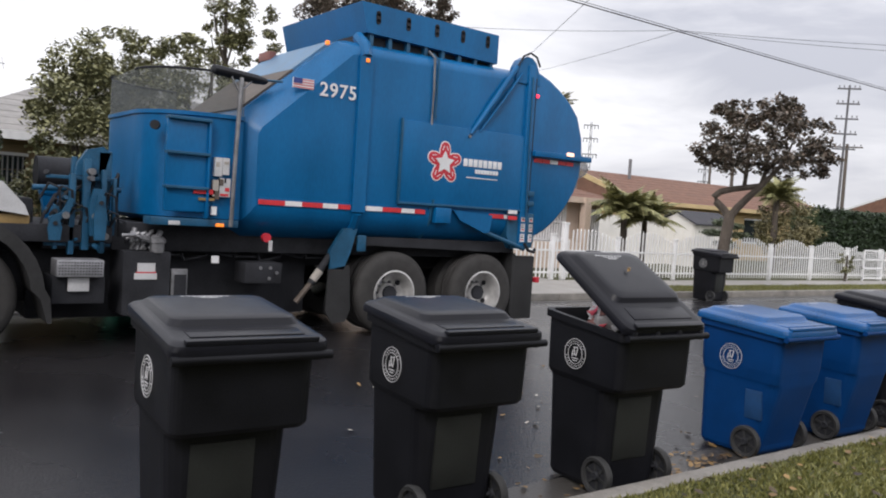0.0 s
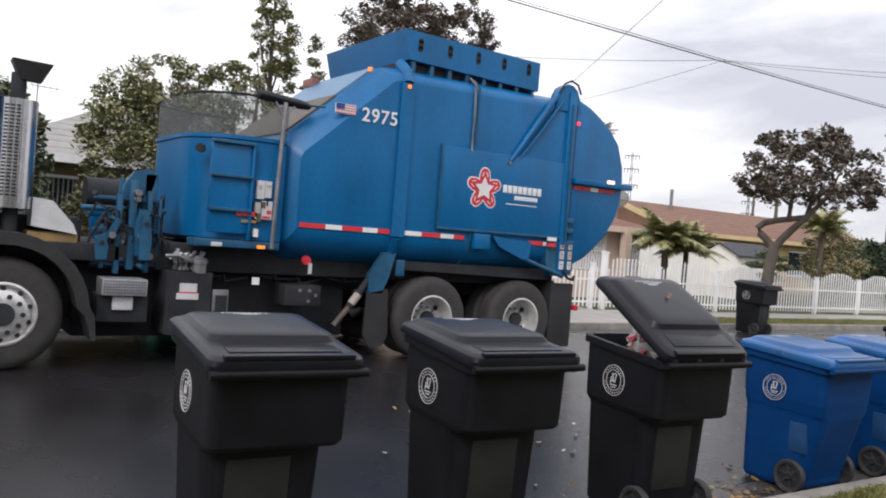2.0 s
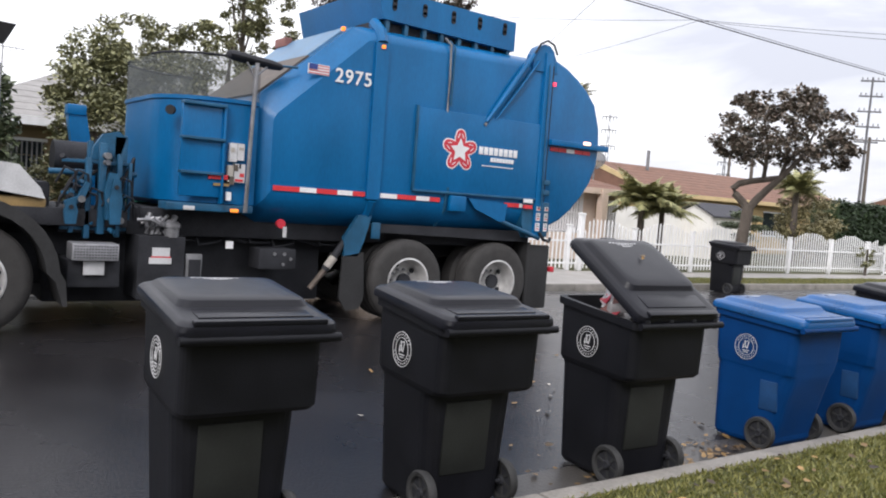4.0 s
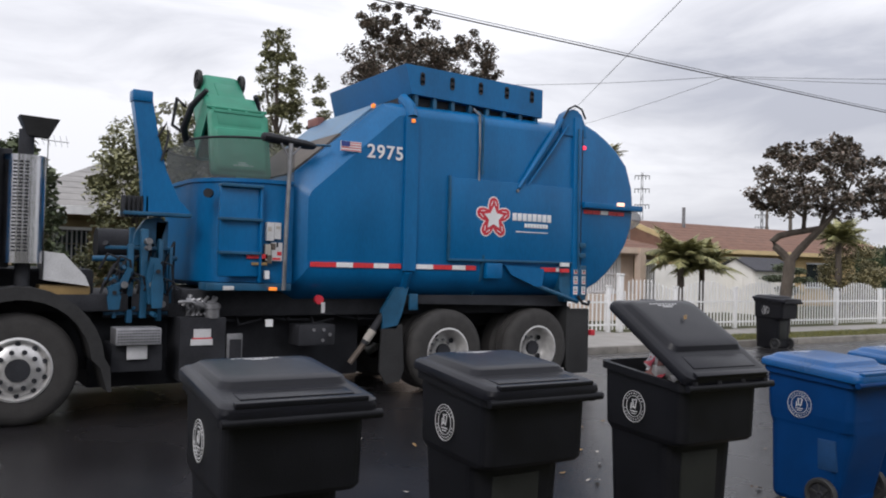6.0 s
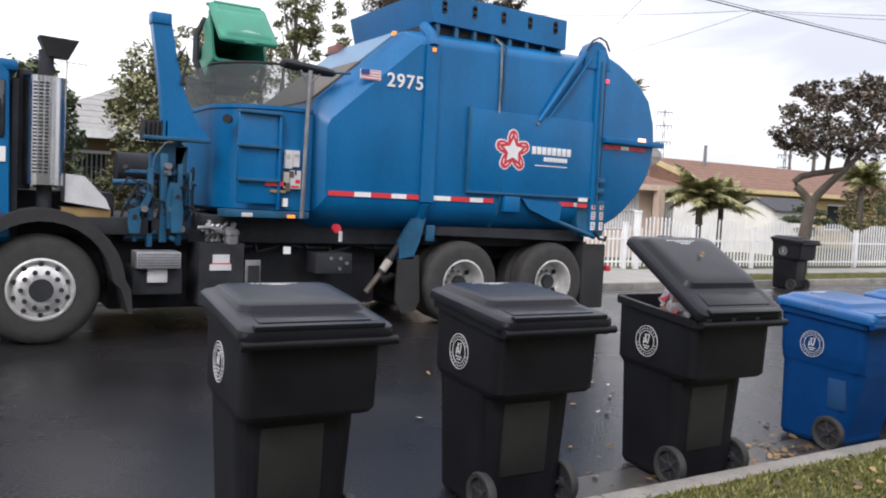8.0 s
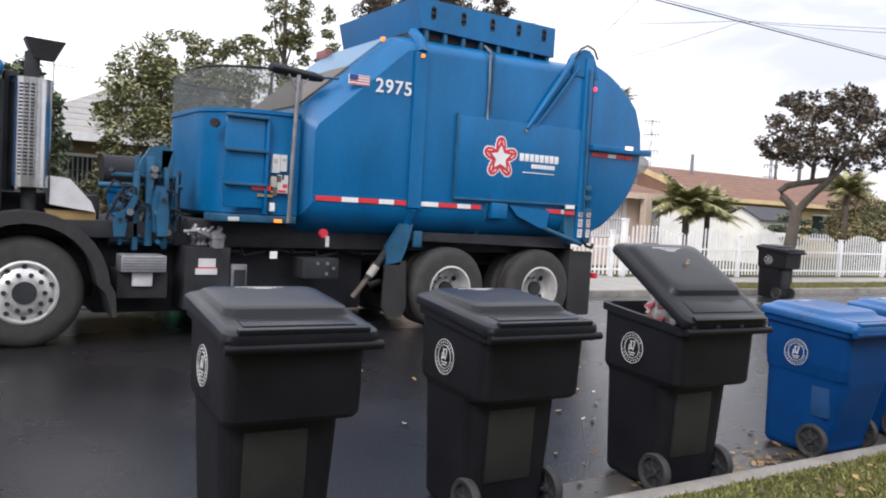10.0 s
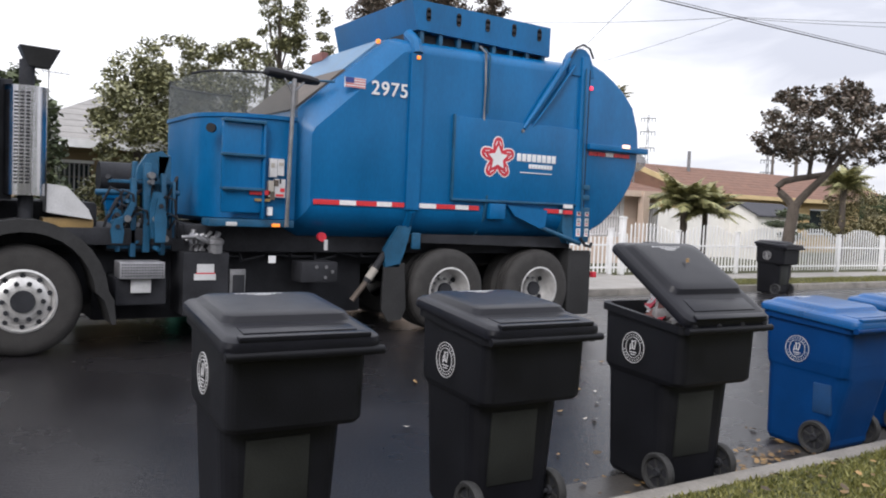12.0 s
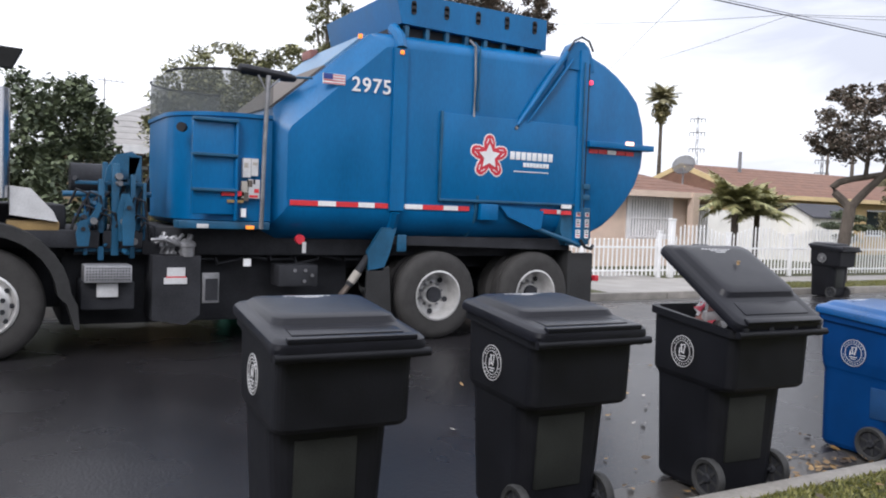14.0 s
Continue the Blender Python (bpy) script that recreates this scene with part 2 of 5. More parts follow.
def cyl(bm, p0, p1, r0, r1=None, n=16, cap=True):
    p0, p1 = Vector(p0), Vector(p1)
    d = p1 - p0
    q = d.to_track_quat("Z", "Y").to_matrix().to_4x4()
    bmesh.ops.create_cone(bm, cap_ends=cap, segments=n, radius1=r0, radius2=r0 if r1 is None else r1, depth=d.length, matrix=Matrix.Translation((p0 + p1) / 2) @ q)
    return bm


def tube(bm, pts, radii, n=8):
    """A swept tube through pts."""
    pts = [Vector(p) for p in pts]
    if not hasattr(radii, "__len__"):
        radii = [radii] * len(pts)
    rings = []
    for i, p in enumerate(pts):
        d = (pts[min(i + 1, len(pts) - 1)] - pts[max(i - 1, 0)]).normalized()
        q = d.to_track_quat("Z", "Y")
        rings.append([bm.verts.new(p + q @ Vector((math.cos(a), math.sin(a), 0)) * radii[i]) for a in [2 * math.pi * k / n for k in range(n)]])
    for a, b in zip(rings, rings[1:]):
        for k in range(n):
            bm.faces.new((a[k], a[(k + 1) % n], b[(k + 1) % n], b[k]))
    bm.faces.new(rings[0][::-1]), bm.faces.new(rings[-1])
    return bm


def loft(bm, rings, cap=True):
    """Skin between closed rings of equal count."""
    rs = [[bm.verts.new(p) for p in r] for r in rings]
    n = len(rs[0])
    for a, b in zip(rs, rs[1:]):
        for k in range(n):
            bm.faces.new((a[k], a[(k + 1) % n], b[(k + 1) % n], b[k]))
    if cap:
        bm.faces.new(rs[0][::-1]), bm.faces.new(rs[-1])
    bmesh.ops.recalc_face_normals(bm, faces=bm.faces)
    return bm


def prism_xz(bm, pts, y0, y1):
    return loft(bm, [[(x, y0, z) for x, z in pts], [(x, y1, z) for x, z in pts]])


def lathe(bm, prof, n=32, centre=(0, 0, 0), axis="y"):
    """Turn a profile of (radius, along) about an axis."""
    rings = []
    for r, h in prof:
        ring = []
        for k in range(n):
            a = 2 * math.pi * k / n
            c, s = r * math.cos(a), r * math.sin(a)
            p = (c, h, s) if axis == "y" else (c, s, h)
            ring.append(bm.verts.new(Vector(p) + Vector(centre)))
        rings.append(ring)
    for a, b in zip(rings, rings[1:]):
        for k in range(n):
            bm.faces.new((a[k], a[(k + 1) % n], b[(k + 1) % n], b[k]))
    bmesh.ops.recalc_face_normals(bm, faces=bm.faces)
    return bm


def leaves(bm, centre, radii, count, size, rng, lean=0.9, shell=0.35):
    """Small folded leaves scattered through an uneven blob."""
    c = Vector(centre)
    for _ in range(count):
        d = Vector((rng.gauss(0, 1), rng.gauss(0, 1), rng.gauss(0, 1))).normalized()
        k = rng.uniform(shell, 1) ** 0.6 * (0.75 + 0.5 * noise.noise(d * 2.0 + c))
        p = c + Vector((d.x * radii[0], d.y * radii[1], d.z * radii[2])) * k
        q = Euler((rng.uniform(-lean, lean), rng.uniform(-lean, lean), rng.uniform(0, 6.3)))
        s = size * rng.uniform(0.6, 1.4)
        v = [bm.verts.new(p + Vector(w) * s) for w in [q.to_matrix() @ Vector(u) for u in ((-0.5, 0, 0), (0, -0.32, 0.1), (0.6, 0, 0), (0, 0.32, 0.1))]]
        bm.faces.new(v)
    return bm


def ground_strip(name, prof, material, x0, x1, step, label, category, cols=1, kind="structure"):
    """A long sheet along the street with a cross profile of (y, z)."""
    bm = bmesh.new()
    xs = np.arange(x0, x1 + 0.01, step)
    rows = [[bm.verts.new((float(x), y, z)) for y, z in prof] for x in xs]
    for a, b in zip(rows, rows[1:]):
        for k in range(len(prof) - 1):
            bm.faces.new((a[k], b[k], b[k + 1], a[k + 1]))
    return tagged(part(name, bm, material), label, category, kind=kind)


# ---- ground ----
G0 = 0.0
ground_strip("ground", [(-400, -0.3), (-3, -0.3), (14, -0.3), (900, -0.3)], SOIL, -700, 900, 100, "flat earth that reaches the horizon", "ground")
ROAD = [(3.3, -0.02), (4.0, 0.004), (5.5, 0.045), (7.2, 0.085), (8.3, 0.095), (10.9, 0.09), (11.5, 0.04), (12.1, -0.01)]
ground_strip("road", ROAD, ASPHALT, -60, 160, 4, "dark wet asphalt street with a slight crown", "road")
ground_strip("gutter", [(3.15, -0.01), (3.5, -0.012), (3.78, 0.004), (3.80, -0.03)], GUTTER, -60, 160, 4, "damp concrete gutter below the kerb", "gutter")
ground_strip("gutter_far", [(11.7, 0.0), (11.72, 0.034), (12.15, -0.005), (12.22, -0.005)], GUTTER, -60, 160, 4, "damp concrete gutter on the far side", "gutter")
ground_strip("verge_near", [(-6, 0.135), (1, 0.14), (3.06, 0.142)], SOIL, -30, 60, 1, "grass verge with scattered yellow leaves", "lawn")


def kerb(name, y0, y1, ztop, label):
    root = thing(name, label, "kerb", kind="structure")
    L = 3.0
    for i in range(-6, 26):
        bm = boxed(i * L + 0.006, (i + 1) * L - 0.006, y0, y1, ztop - 0.35, ztop, 0.018)
        part("kerb_stone", bm, KERB, root)
    return root


kerb("kerb_near", 3.05, 3.2, 0.15, "worn concrete kerb beside the grass verge")
kerb("kerb_far", 12.2, 12.35, 0.14, "worn concrete kerb on the far side")
ground_strip("verge_far", [(12.34, 0.13), (13.5, 0.145)], SOIL, 14.3, 120, 1.5, "strip of thin grass beyond the far kerb", "lawn")
ground_strip("verge_far_west", [(12.34, 0.13), (13.5, 0.145)], SOIL, -40.4, 10.9, 1.5, "strip of thin grass beyond the far kerb", "lawn")
ground_strip("driveway", [(12.34, 0.135), (13.52, 0.149), (20, 0.19)], CONCRETE, 10.6, 14.3, 0.925, "pale concrete driveway apron", "driveway")
ground_strip("pavement_far", [(13.5, 0.15), (14.7, 0.155)], CONCRETE, -40, 120, 2, "pale concrete pavement along the white fence", "pavement")
ground_strip("front_yard", [(14.7, 0.14), (30, 0.18)], SOIL, -40, 120, 2, "front gardens behind the fence", "yard")


# ---- wheeled bins ----
def ring_rect(x, y0, y1, z0, z1, r=0.06, n=4):
    """A rounded rectangle, half width x, from y0 to y1, sloping from z0 at the back to z1 at the front."""
    out = []
    for cx, cy, a0 in ((x - r, y1 - r, 0), (-x + r, y1 - r, 90), (-x + r, y0 + r, 180), (x - r, y0 + r, 270)):
        for k in range(n + 1):
            a = radians(a0 + 90 * k / n)
            px, py = cx + r * math.cos(a), cy + r * math.sin(a)
            out.append((px, py, z0 + (z1 - z0) * (py - y0) / (y1 - y0)))
    return out


def wheeled_bin(name, label, m, body_mat, lid_mat, hb, hf, open_angle=0.0, group="bins along the kerb", emblem=True, step=0.115, seal=0.205):
    """A tall wheeled refuse bin: hinge and wheels at its back (-y)."""
    root = thing(name, label, "wheeled bin", m, group)
    zs = hb - 0.395
    bm = bmesh.new()
    w = 0.325
    # the lower body stands back from the upper one by step, most at the wheels
    back, lw0, lw1 = -0.315 + step, 0.276 if step > 0.05 else 0.296, 0.238 if step > 0.05 else 0.278
    low = [ring_rect(lw1, -0.15, 0.335, 0.02, 0.02, 0.07, 5), ring_rect(lw1 + 0.014, -0.168, 0.352, 0.05, 0.05, 0.08, 5), ring_rect(lw1 + 0.018, -0.172, 0.356, 0.09, 0.09, 0.09, 5),
           ring_rect(lw0 + 0.012, back, 0.365, zs - 0.03, zs + 0.0, 0.10, 5), ring_rect(lw0 + 0.014, back - 0.004, 0.366, zs - 0.008, zs + 0.022, 0.09, 5)]
    deep = step > 0.05
    rings = [[(x - (0.015 if deep else 0.0), y, z) for x, y, z in r] for r in low]
    rings += [ring_rect(0.314, -0.295 if deep else back - 0.006, 0.362, zs + 0.008, zs + 0.038, 0.07, 5), ring_rect(0.321, -0.312, 0.366, zs + (0.03 if deep else 0.09), zs + (0.06 if deep else 0.12), 0.06, 5), ring_rect(w, -0.325, 0.372, hb - 0.07, hf - 0.07, 0.06, 5),
             ring_rect(w + 0.02, -0.35, 0.392, hb - 0.065, hf - 0.065, 0.06, 5), ring_rect(w + 0.02, -0.35, 0.392, hb - 0.02, hf - 0.02, 0.06, 5),
             ring_rect(w - 0.012, -0.315, 0.36, hb - 0.02, hf - 0.02, 0.06, 5), ring_rect(0.25, -0.15, 0.30, zs, zs + 0.02, 0.06, 5), ring_rect(0.20, -0.11, 0.225, 0.06, 0.06, 0.06, 5)]
    loft(bm, rings)
    # front and side shaping ribs
    part("body", bm, body_mat, root, smooth=False)
    px0, px1 = (-0.20, 0.10) if step > 0.05 else (-0.16, -0.02)
    bm = boxed(px0, px1, back - 0.010, back + 0.02, 0.22, zs - 0.05, 0.008)
    for v in bm.verts:
        v.co.y += (zs - v.co.z) * (-0.172 - back) / (zs - 0.09)
    if body_mat is BLUE_BIN:
        bm.free()
        bm = boxed(-lw0 - 0.022, -lw0 + 0.01, -0.20, -0.06, 0.30, zs - 0.06, 0.006)
        for v in bm.verts:
            v.co.x += (zs - v.co.z) * (lw0 - lw1) / (zs - 0.09)
    # on black bins the panel's lighter tone stands for caught light
    part("back_panel", bm, LIT_PANEL if body_mat is BLACK_BIN else GREYER_BLUE if body_mat is BLUE_BIN else body_mat, root, "low panel, on black bins toned for the light it catches")
    # hinge bar with its lugs
    bm = cyl(bmesh.new(), (-w - 0.03, -0.384, hb - 0.034), (w + 0.045, -0.384, hb - 0.034), 0.021, n=12)
    for sx in (-0.30, -0.10, 0.10, 0.30):
        box(bm, sx - 0.02, sx + 0.02, -0.395, -0.33, hb - 0.058, hb + 0.006, 0.008)
    part("handle_bar", bm, body_mat, root)
    # wheels and axle
    wx, wy, wr = (0.272, -0.135, 0.122) if step > 0.05 else (0.322, -0.10, 0.122)
    part("axle", cyl(bmesh.new(), (-wx - 0.02, wy, wr), (wx + 0.02, wy, wr), 0.012, n=8), DARK, root)
    for sx in (-1, 1):
        at = pose(sx * wx, wy, wr, 0, 0, 90)
        bm = lathe(bmesh.new(), [(0.088, -0.014), (0.092, -0.022), (0.114, -0.026), (0.122, -0.014), (0.122, 0.014), (0.114, 0.026), (0.092, 0.022), (0.088, 0.014), (0.088, -0.014)], 28)
        bmesh.ops.transform(bm, matrix=at, verts=bm.verts)
        wh = part("wheel", bm, BIN_TYRE, root)
        bm = lathe(bmesh.new(), [(0.0, -0.020), (0.022, -0.024), (0.030, -0.014), (0.030, 0.014), (0.022, 0.024), (0.0, 0.020)], 12)
        bmesh.ops.transform(bm, matrix=at, verts=bm.verts)
        part("wheel_hub", bm, DARK, wh)
        part("wheel_web", cyl(bmesh.new(), at @ Vector((0, -0.004, 0)), at @ Vector((0, 0.004, 0)), 0.09, n=24), DARK, wh)
        for k in range(6):
            bm = boxed(-0.008, 0.008, -0.011, 0.011, 0.02, 0.092, m=at @ pose(0, 0, 0, 0, 60 * k + 12, 0))
            part("spoke", bm, BIN_TYRE, wh)
    # lid, hinged at the bar
    slope = math.degrees(math.atan2(hf - hb, 0.80))
    bm = bmesh.new()
    lw = w + 0.036
    L = 0.80
    loft(bm, [ring_rect(lw - 0.010, 0.0, L - 0.008, -0.050, -0.040, 0.05), ring_rect(lw, -0.014, L, -0.046, -0.036, 0.06), ring_rect(lw + 0.002, -0.016, L + 0.002, -0.020, -0.014, 0.06),
              ring_rect(lw - 0.004, -0.010, L - 0.004, 0.004, 0.006, 0.06), ring_rect(lw - 0.018, 0.012, L - 0.018, 0.016, 0.018, 0.055), ring_rect(lw - 0.034, 0.040, L - 0.034, 0.021, 0.024, 0.05),
              ring_rect(lw - 0.042, 0.200, L - 0.042, 0.025, 0.027, 0.05), ring_rect(lw - 0.050, 0.214, L - 0.050, 0.030, 0.030, 0.05), ring_rect(lw - 0.068, 0.232, L - 0.068, 0.058, 0.048, 0.06),
              ring_rect(lw - 0.080, 0.246, L - 0.080, 0.064, 0.055, 0.06), ring_rect(lw - 0.12, 0.29, L - 0.115, 0.0675, 0.0595, 0.08), ring_rect(lw - 0.16, 0.33, L - 0.15, 0.069, 0.061, 0.09)])
    lid_ob = part("lid", bm, lid_mat, root, smooth=24)
    lid_ob.matrix_basis = pose(0, -0.385, hb + 0.022, slope + open_angle, 0, 0)
    bm = boxed(-0.262, 0.262, 0.062, 0.178, 0.016, 0.0275, 0.005)
    part("lid_step", bm, lid_mat, lid_ob)
    part("lid_grip", boxed(-0.07, 0.07, L - 0.02, L + 0.022, -0.03, 0.004, 0.01), lid_mat, lid_ob)
    bm = boxed(-lw + 0.06, lw - 0.06, -0.012, 0.03, 0.004, 0.03, 0.008)
    part("hinge_flap", bm, lid_mat, lid_ob)
    bm = bmesh.new()
    for i, (a, b) in enumerate(((-0.13, 0.12), (-0.07, 0.075), (-0.04, 0.045))):
      for q in range(9):
        box(bm, a + (b - a) * q / 9, a + (b - a) * (q + 0.72) / 9, 0.675 - i * 0.018, 0.682 - i * 0.018, 0.052, 0.0607 + 0.0008 * i)
    part("lid_print", bm, PRINT, lid_ob, "lines of small white print")
    if emblem:
        bm = bmesh.new()
        lathe(bm, [(0.097, 0), (0.097, 0.003), (0.0935, 0.003), (0.0935, 0)], 36)
        lathe(bm, [(0.066, 0), (0.066, 0.003), (0.063, 0.003), (0.063, 0)], 32)
        for k in range(24):
            if k not in (5, 6, 18, 19):
                box(bm, -0.0028, 0.0028, 0, 0.003, 0.076, 0.0835, m=pose(0, 0, 0, 0, 15 * k, 0))
        for x, z, a, b, r in ((-0.016, 0.012, 0.007, 0.055, -14), (0.008, 0.020, 0.007, 0.050, 10), (-0.004, 0.040, 0.040, 0.006, 16), (0.024, 0.000, 0.006, 0.040, -6), (0.006, -0.006, 0.030, 0.006, 0), (0.0, -0.030, 0.060, 0.006, 0), (0.0, -0.044, 0.040, 0.005, 0)):
            box(bm, -a / 2, a / 2, 0, 0.003, -b / 2, b / 2, m=pose(x, 0, z, 0, r, 0))
        tilt = math.degrees(math.atan2(0.003, 0.3))
        bmesh.ops.transform(bm, matrix=pose(-0.3255, 0.08, hb - seal, 0, 0, 90) @ pose(0, 0, 0, tilt, 0, 0), verts=bm.verts)
        part("emblem", bm, PRINT, root, "round white printed seal")
    return root


black = "black plastic wheeled bin with closed lid standing in the gutter"
b1 = wheeled_bin("wheeled_bin", black, pose(1.41, 3.66, G0, 0, 0, -2), BLACK_BIN, BLACK_LID, 1.07, 1.152, seal=0.19)
b2 = wheeled_bin("wheeled_bin", black, pose(2.724, 3.637, G0, 0, 0, -1.1), BLACK_BIN, BLACK_LID, 1.065, 1.138)
b3 = wheeled_bin("wheeled_bin", "overfull black plastic bin, its lid propped half open", pose(4.078, 3.57, G0, 0, 0, -2.3), BLACK_BIN, BLACK_LID, 1.065, 1.138, 26)
bluel = "blue plastic recycling bin with closed lid beside the kerb"
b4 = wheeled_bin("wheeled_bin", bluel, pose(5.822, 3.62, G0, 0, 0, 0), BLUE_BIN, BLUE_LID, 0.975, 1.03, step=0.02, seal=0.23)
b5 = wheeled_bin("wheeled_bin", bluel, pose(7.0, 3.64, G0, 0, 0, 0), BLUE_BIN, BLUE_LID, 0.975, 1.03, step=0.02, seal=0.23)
b6 = wheeled_bin("wheeled_bin", black, pose(7.98, 3.66, G0, 0, 0, -6), BLACK_BIN, BLACK_LID, 1.065, 1.138)
bfar = wheeled_bin("wheeled_bin", "black plastic wheeled bin below the far street tree", pose(16.08, 11.42, 0.035, 0, 0, 4), BLACK_BIN, BLACK_LID, 1.06, 1.12, group="bins across the street")
green = wheeled_bin("green_bin", "green plastic bin lifted and tipped by the truck's arm", pose(3.1, 11.55, 0.0, 0, 0, 180), GREEN_BIN, GREEN_BIN, 1.0, 1.06, 0, "bins across the street", False)


def bag(m):
    root = thing("rubbish_bag", "crumpled clear bag with red and white packaging", "rubbish", m)
    rng = random.Random(4)
    bm = bmesh.new()
    bmesh.ops.create_icosphere(bm, subdivisions=3, radius=0.17)
    for v in bm.verts:
        v.co *= 1 + 0.35 * noise.noise(v.co * 9) + 0.2 * noise.noise(v.co * 22)
        v.co.z *= 0.7
    part("bag", bm, SILVER_BAG, root)
    for k in range(16):
        bm = bmesh.new()
        bmesh.ops.create_grid(bm, x_segments=4, y_segments=4, size=0.055)
        for v in bm.verts:
            v.co.z += 0.03 * noise.noise(v.co * 30 + Vector((k, 0, 0)))
        a = rng.uniform(2.4, 5.2)
        at = Vector((0.15 * math.cos(a), 0.15 * math.sin(a), 0.02 + rng.uniform(0, 0.09)))
        bmesh.ops.transform(bm, matrix=Matrix.Translation(at) @ pose(0, 0, 0, rng.uniform(30, 90), 0, math.degrees(a) + 90 + rng.uniform(-25, 25)), verts=bm.verts)
        bmesh.ops.solidify(bm, geom=bm.faces[:], thickness=0.004)
        part("wrapper", bm, (RED, WHITE, OFFWHITE, FADED)[k % 4], root)
    return root


bag(pose(4.13, 3.60, G0 + 1.06) @ Matrix.Scale(1.25, 4))


# ---- refuse truck: local x runs to its tail, y 0 is its street side, z 0 the road ----
truck = thing("refuse_truck", "blue side-loading refuse truck with a rounded tail, working in the street", "truck", pose(0, 8.57, 0.13))


FRONT_R, REAR_R = 0.535, 0.53
DROP = -0.035  # the wheels stand this far below the body's datum


def truck_wheel(x, y, r, dual, side):
    """A wheel turning about y; side -1 shows its outer face to -y."""
    root_bm = bmesh.new()
    wd = 0.15
    prof = [(0.30, -wd), (r - 0.10, -wd - 0.012), (r - 0.03, -wd + 0.01), (r, -wd + 0.05), (r, -0.06), (r - 0.014, -0.055), (r - 0.014, -0.04), (r, -0.035), (r, 0.035), (r - 0.014, 0.04), (r - 0.014, 0.055), (r, 0.06), (r, wd - 0.05), (r - 0.03, wd - 0.01), (r - 0.1, wd), (0.30, wd), (0.30, -wd)]
    lathe(root_bm, prof, 48)
    tyre = part("wheel", root_bm, RUBBER, truck, "worn black tyre on a bright metal rim")
    tyre.matrix_basis = pose(x, y, r + DROP)
    bm = bmesh.new()
    if dual:
        lathe(bm, [(0.305, -wd - 0.01), (0.285, -wd - 0.015), (0.275, -wd + 0.02), (0.265, 0.02), (0.24, 0.05), (0.17, 0.06), (0.13, 0.055), (0.12, 0.0), (0.10, -0.02), (0.0, -0.03)], 40)
        nut, nr, ny = 10, 0.145, 0.05
    else:
        lathe(bm, [(0.305, -wd - 0.01), (0.285, -wd - 0.018), (0.27, -wd + 0.0), (0.255, -wd + 0.03), (0.215, -wd - 0.01), (0.14, -wd - 0.03), (0.115, -wd - 0.032), (0.0, -wd - 0.032)], 40)
        nut, nr, ny = 10, 0.175, -wd - 0.024
    if side > 0:
        bmesh.ops.scale(bm, vec=(1, -1, 1), verts=bm.verts)
        bmesh.ops.recalc_face_normals(bm, faces=bm.faces)
    part("rim", bm, ALU, tyre, "bright metal rim")
    for k in range(nut):
        a = 2 * math.pi * k / nut
        bm = bmesh.new()
        cyl(bm, (nr * math.cos(a), side * -ny, nr * math.sin(a)), (nr * math.cos(a), side * -(ny - 0.03), nr * math.sin(a)), 0.024 if not dual else 0.018, n=6)
        part("wheel_nut", bm, DARK if not dual else STEEL, tyre)
    for k in range(10 if not dual else 5):
        a = 2 * math.pi * (k + 0.5) / (10 if not dual else 5)
        rr = 0.243 if not dual else 0.21
        yy = -wd + 0.012 if not dual else 0.048
        bm = cyl(bmesh.new(), (rr * math.cos(a), side * -yy, rr * math.sin(a)), (rr * math.cos(a), side * -(yy - 0.012), rr * math.sin(a)), 0.024 if not dual else 0.034, n=10)
        part("rim_hole", bm, DARK, tyre, "dark hole in the rim")
    bm = cyl(bmesh.new(), (0, side * (0.20 if not dual else 0.06), 0), (0, side * -0.05, 0), 0.108 if not dual else 0.095, 0.115 if not dual else 0.10, n=20)
    part("hub", bm, DARK, tyre, "dark greasy hub")
    return tyre


front_wheels = [truck_wheel(0.76, 0.16, FRONT_R, False, -1), truck_wheel(0.76, 2.20, FRONT_R, False, 1)]
rear_wheels = [truck_wheel(x, y, REAR_R, True, s) for x in (5.545, 6.975) for y, s in ((0.17, -1), (2.23, 1))]
for x in (5.545, 6.975):
    for y in (0.50, 1.90):
        bm = lathe(bmesh.new(), [(0.3, -0.14), (0.48, -0.15), (0.52, -0.1), (0.52, 0.1), (0.48, 0.15), (0.3, 0.14)], 32)
        o = part("inner_tyre", bm, RUBBER, truck)
        o.matrix_basis = pose(x, y, REAR_R + DROP)

# chassis
for y in (0.78, 1.55):
    part("frame_rail", boxed(-1.5, 7.7, y, y + 0.09, 0.78, 1.05, 0.01), DARK, truck)
for x in (0.76, 5.545, 6.975):
    bm = cyl(bmesh.new(), (x, 0.3, 0.52), (x, 2.1, 0.52), 0.09, n=12)
    bmesh.ops.create_uvsphere(bm, u_segments=12, v_segments=8, radius=0.2, matrix=Matrix.Translation((x, 1.2, 0.54)))
    part("axle", bm, DARK, truck)
for i in range(5):
    part("crossmember", boxed(0.3 + i * 1.7, 0.45 + i * 1.7, 0.8, 1.6, 0.82, 1.0, 0.01), DARK, truck)
# dark boxes added to block daylight and the far bin under the truck
part("gearbox_guard", boxed(1.45, 4.6, 0.62, 1.8, 0.20, 0.98, 0.04), DARK, truck)
part("far_tank", boxed(1.5, 4.6, 1.9, 2.3, 0.10, 0.95, 0.05), DARK, truck)
part("axle_guard", boxed(-0.3, 1.5, 0.7, 1.7, 0.38, 0.92, 0.04), DARK, truck)
part("underbody", boxed(2.2, 7.6, 0.35, 2.05, 0.95, 1.25, 0.03), DARK, truck)

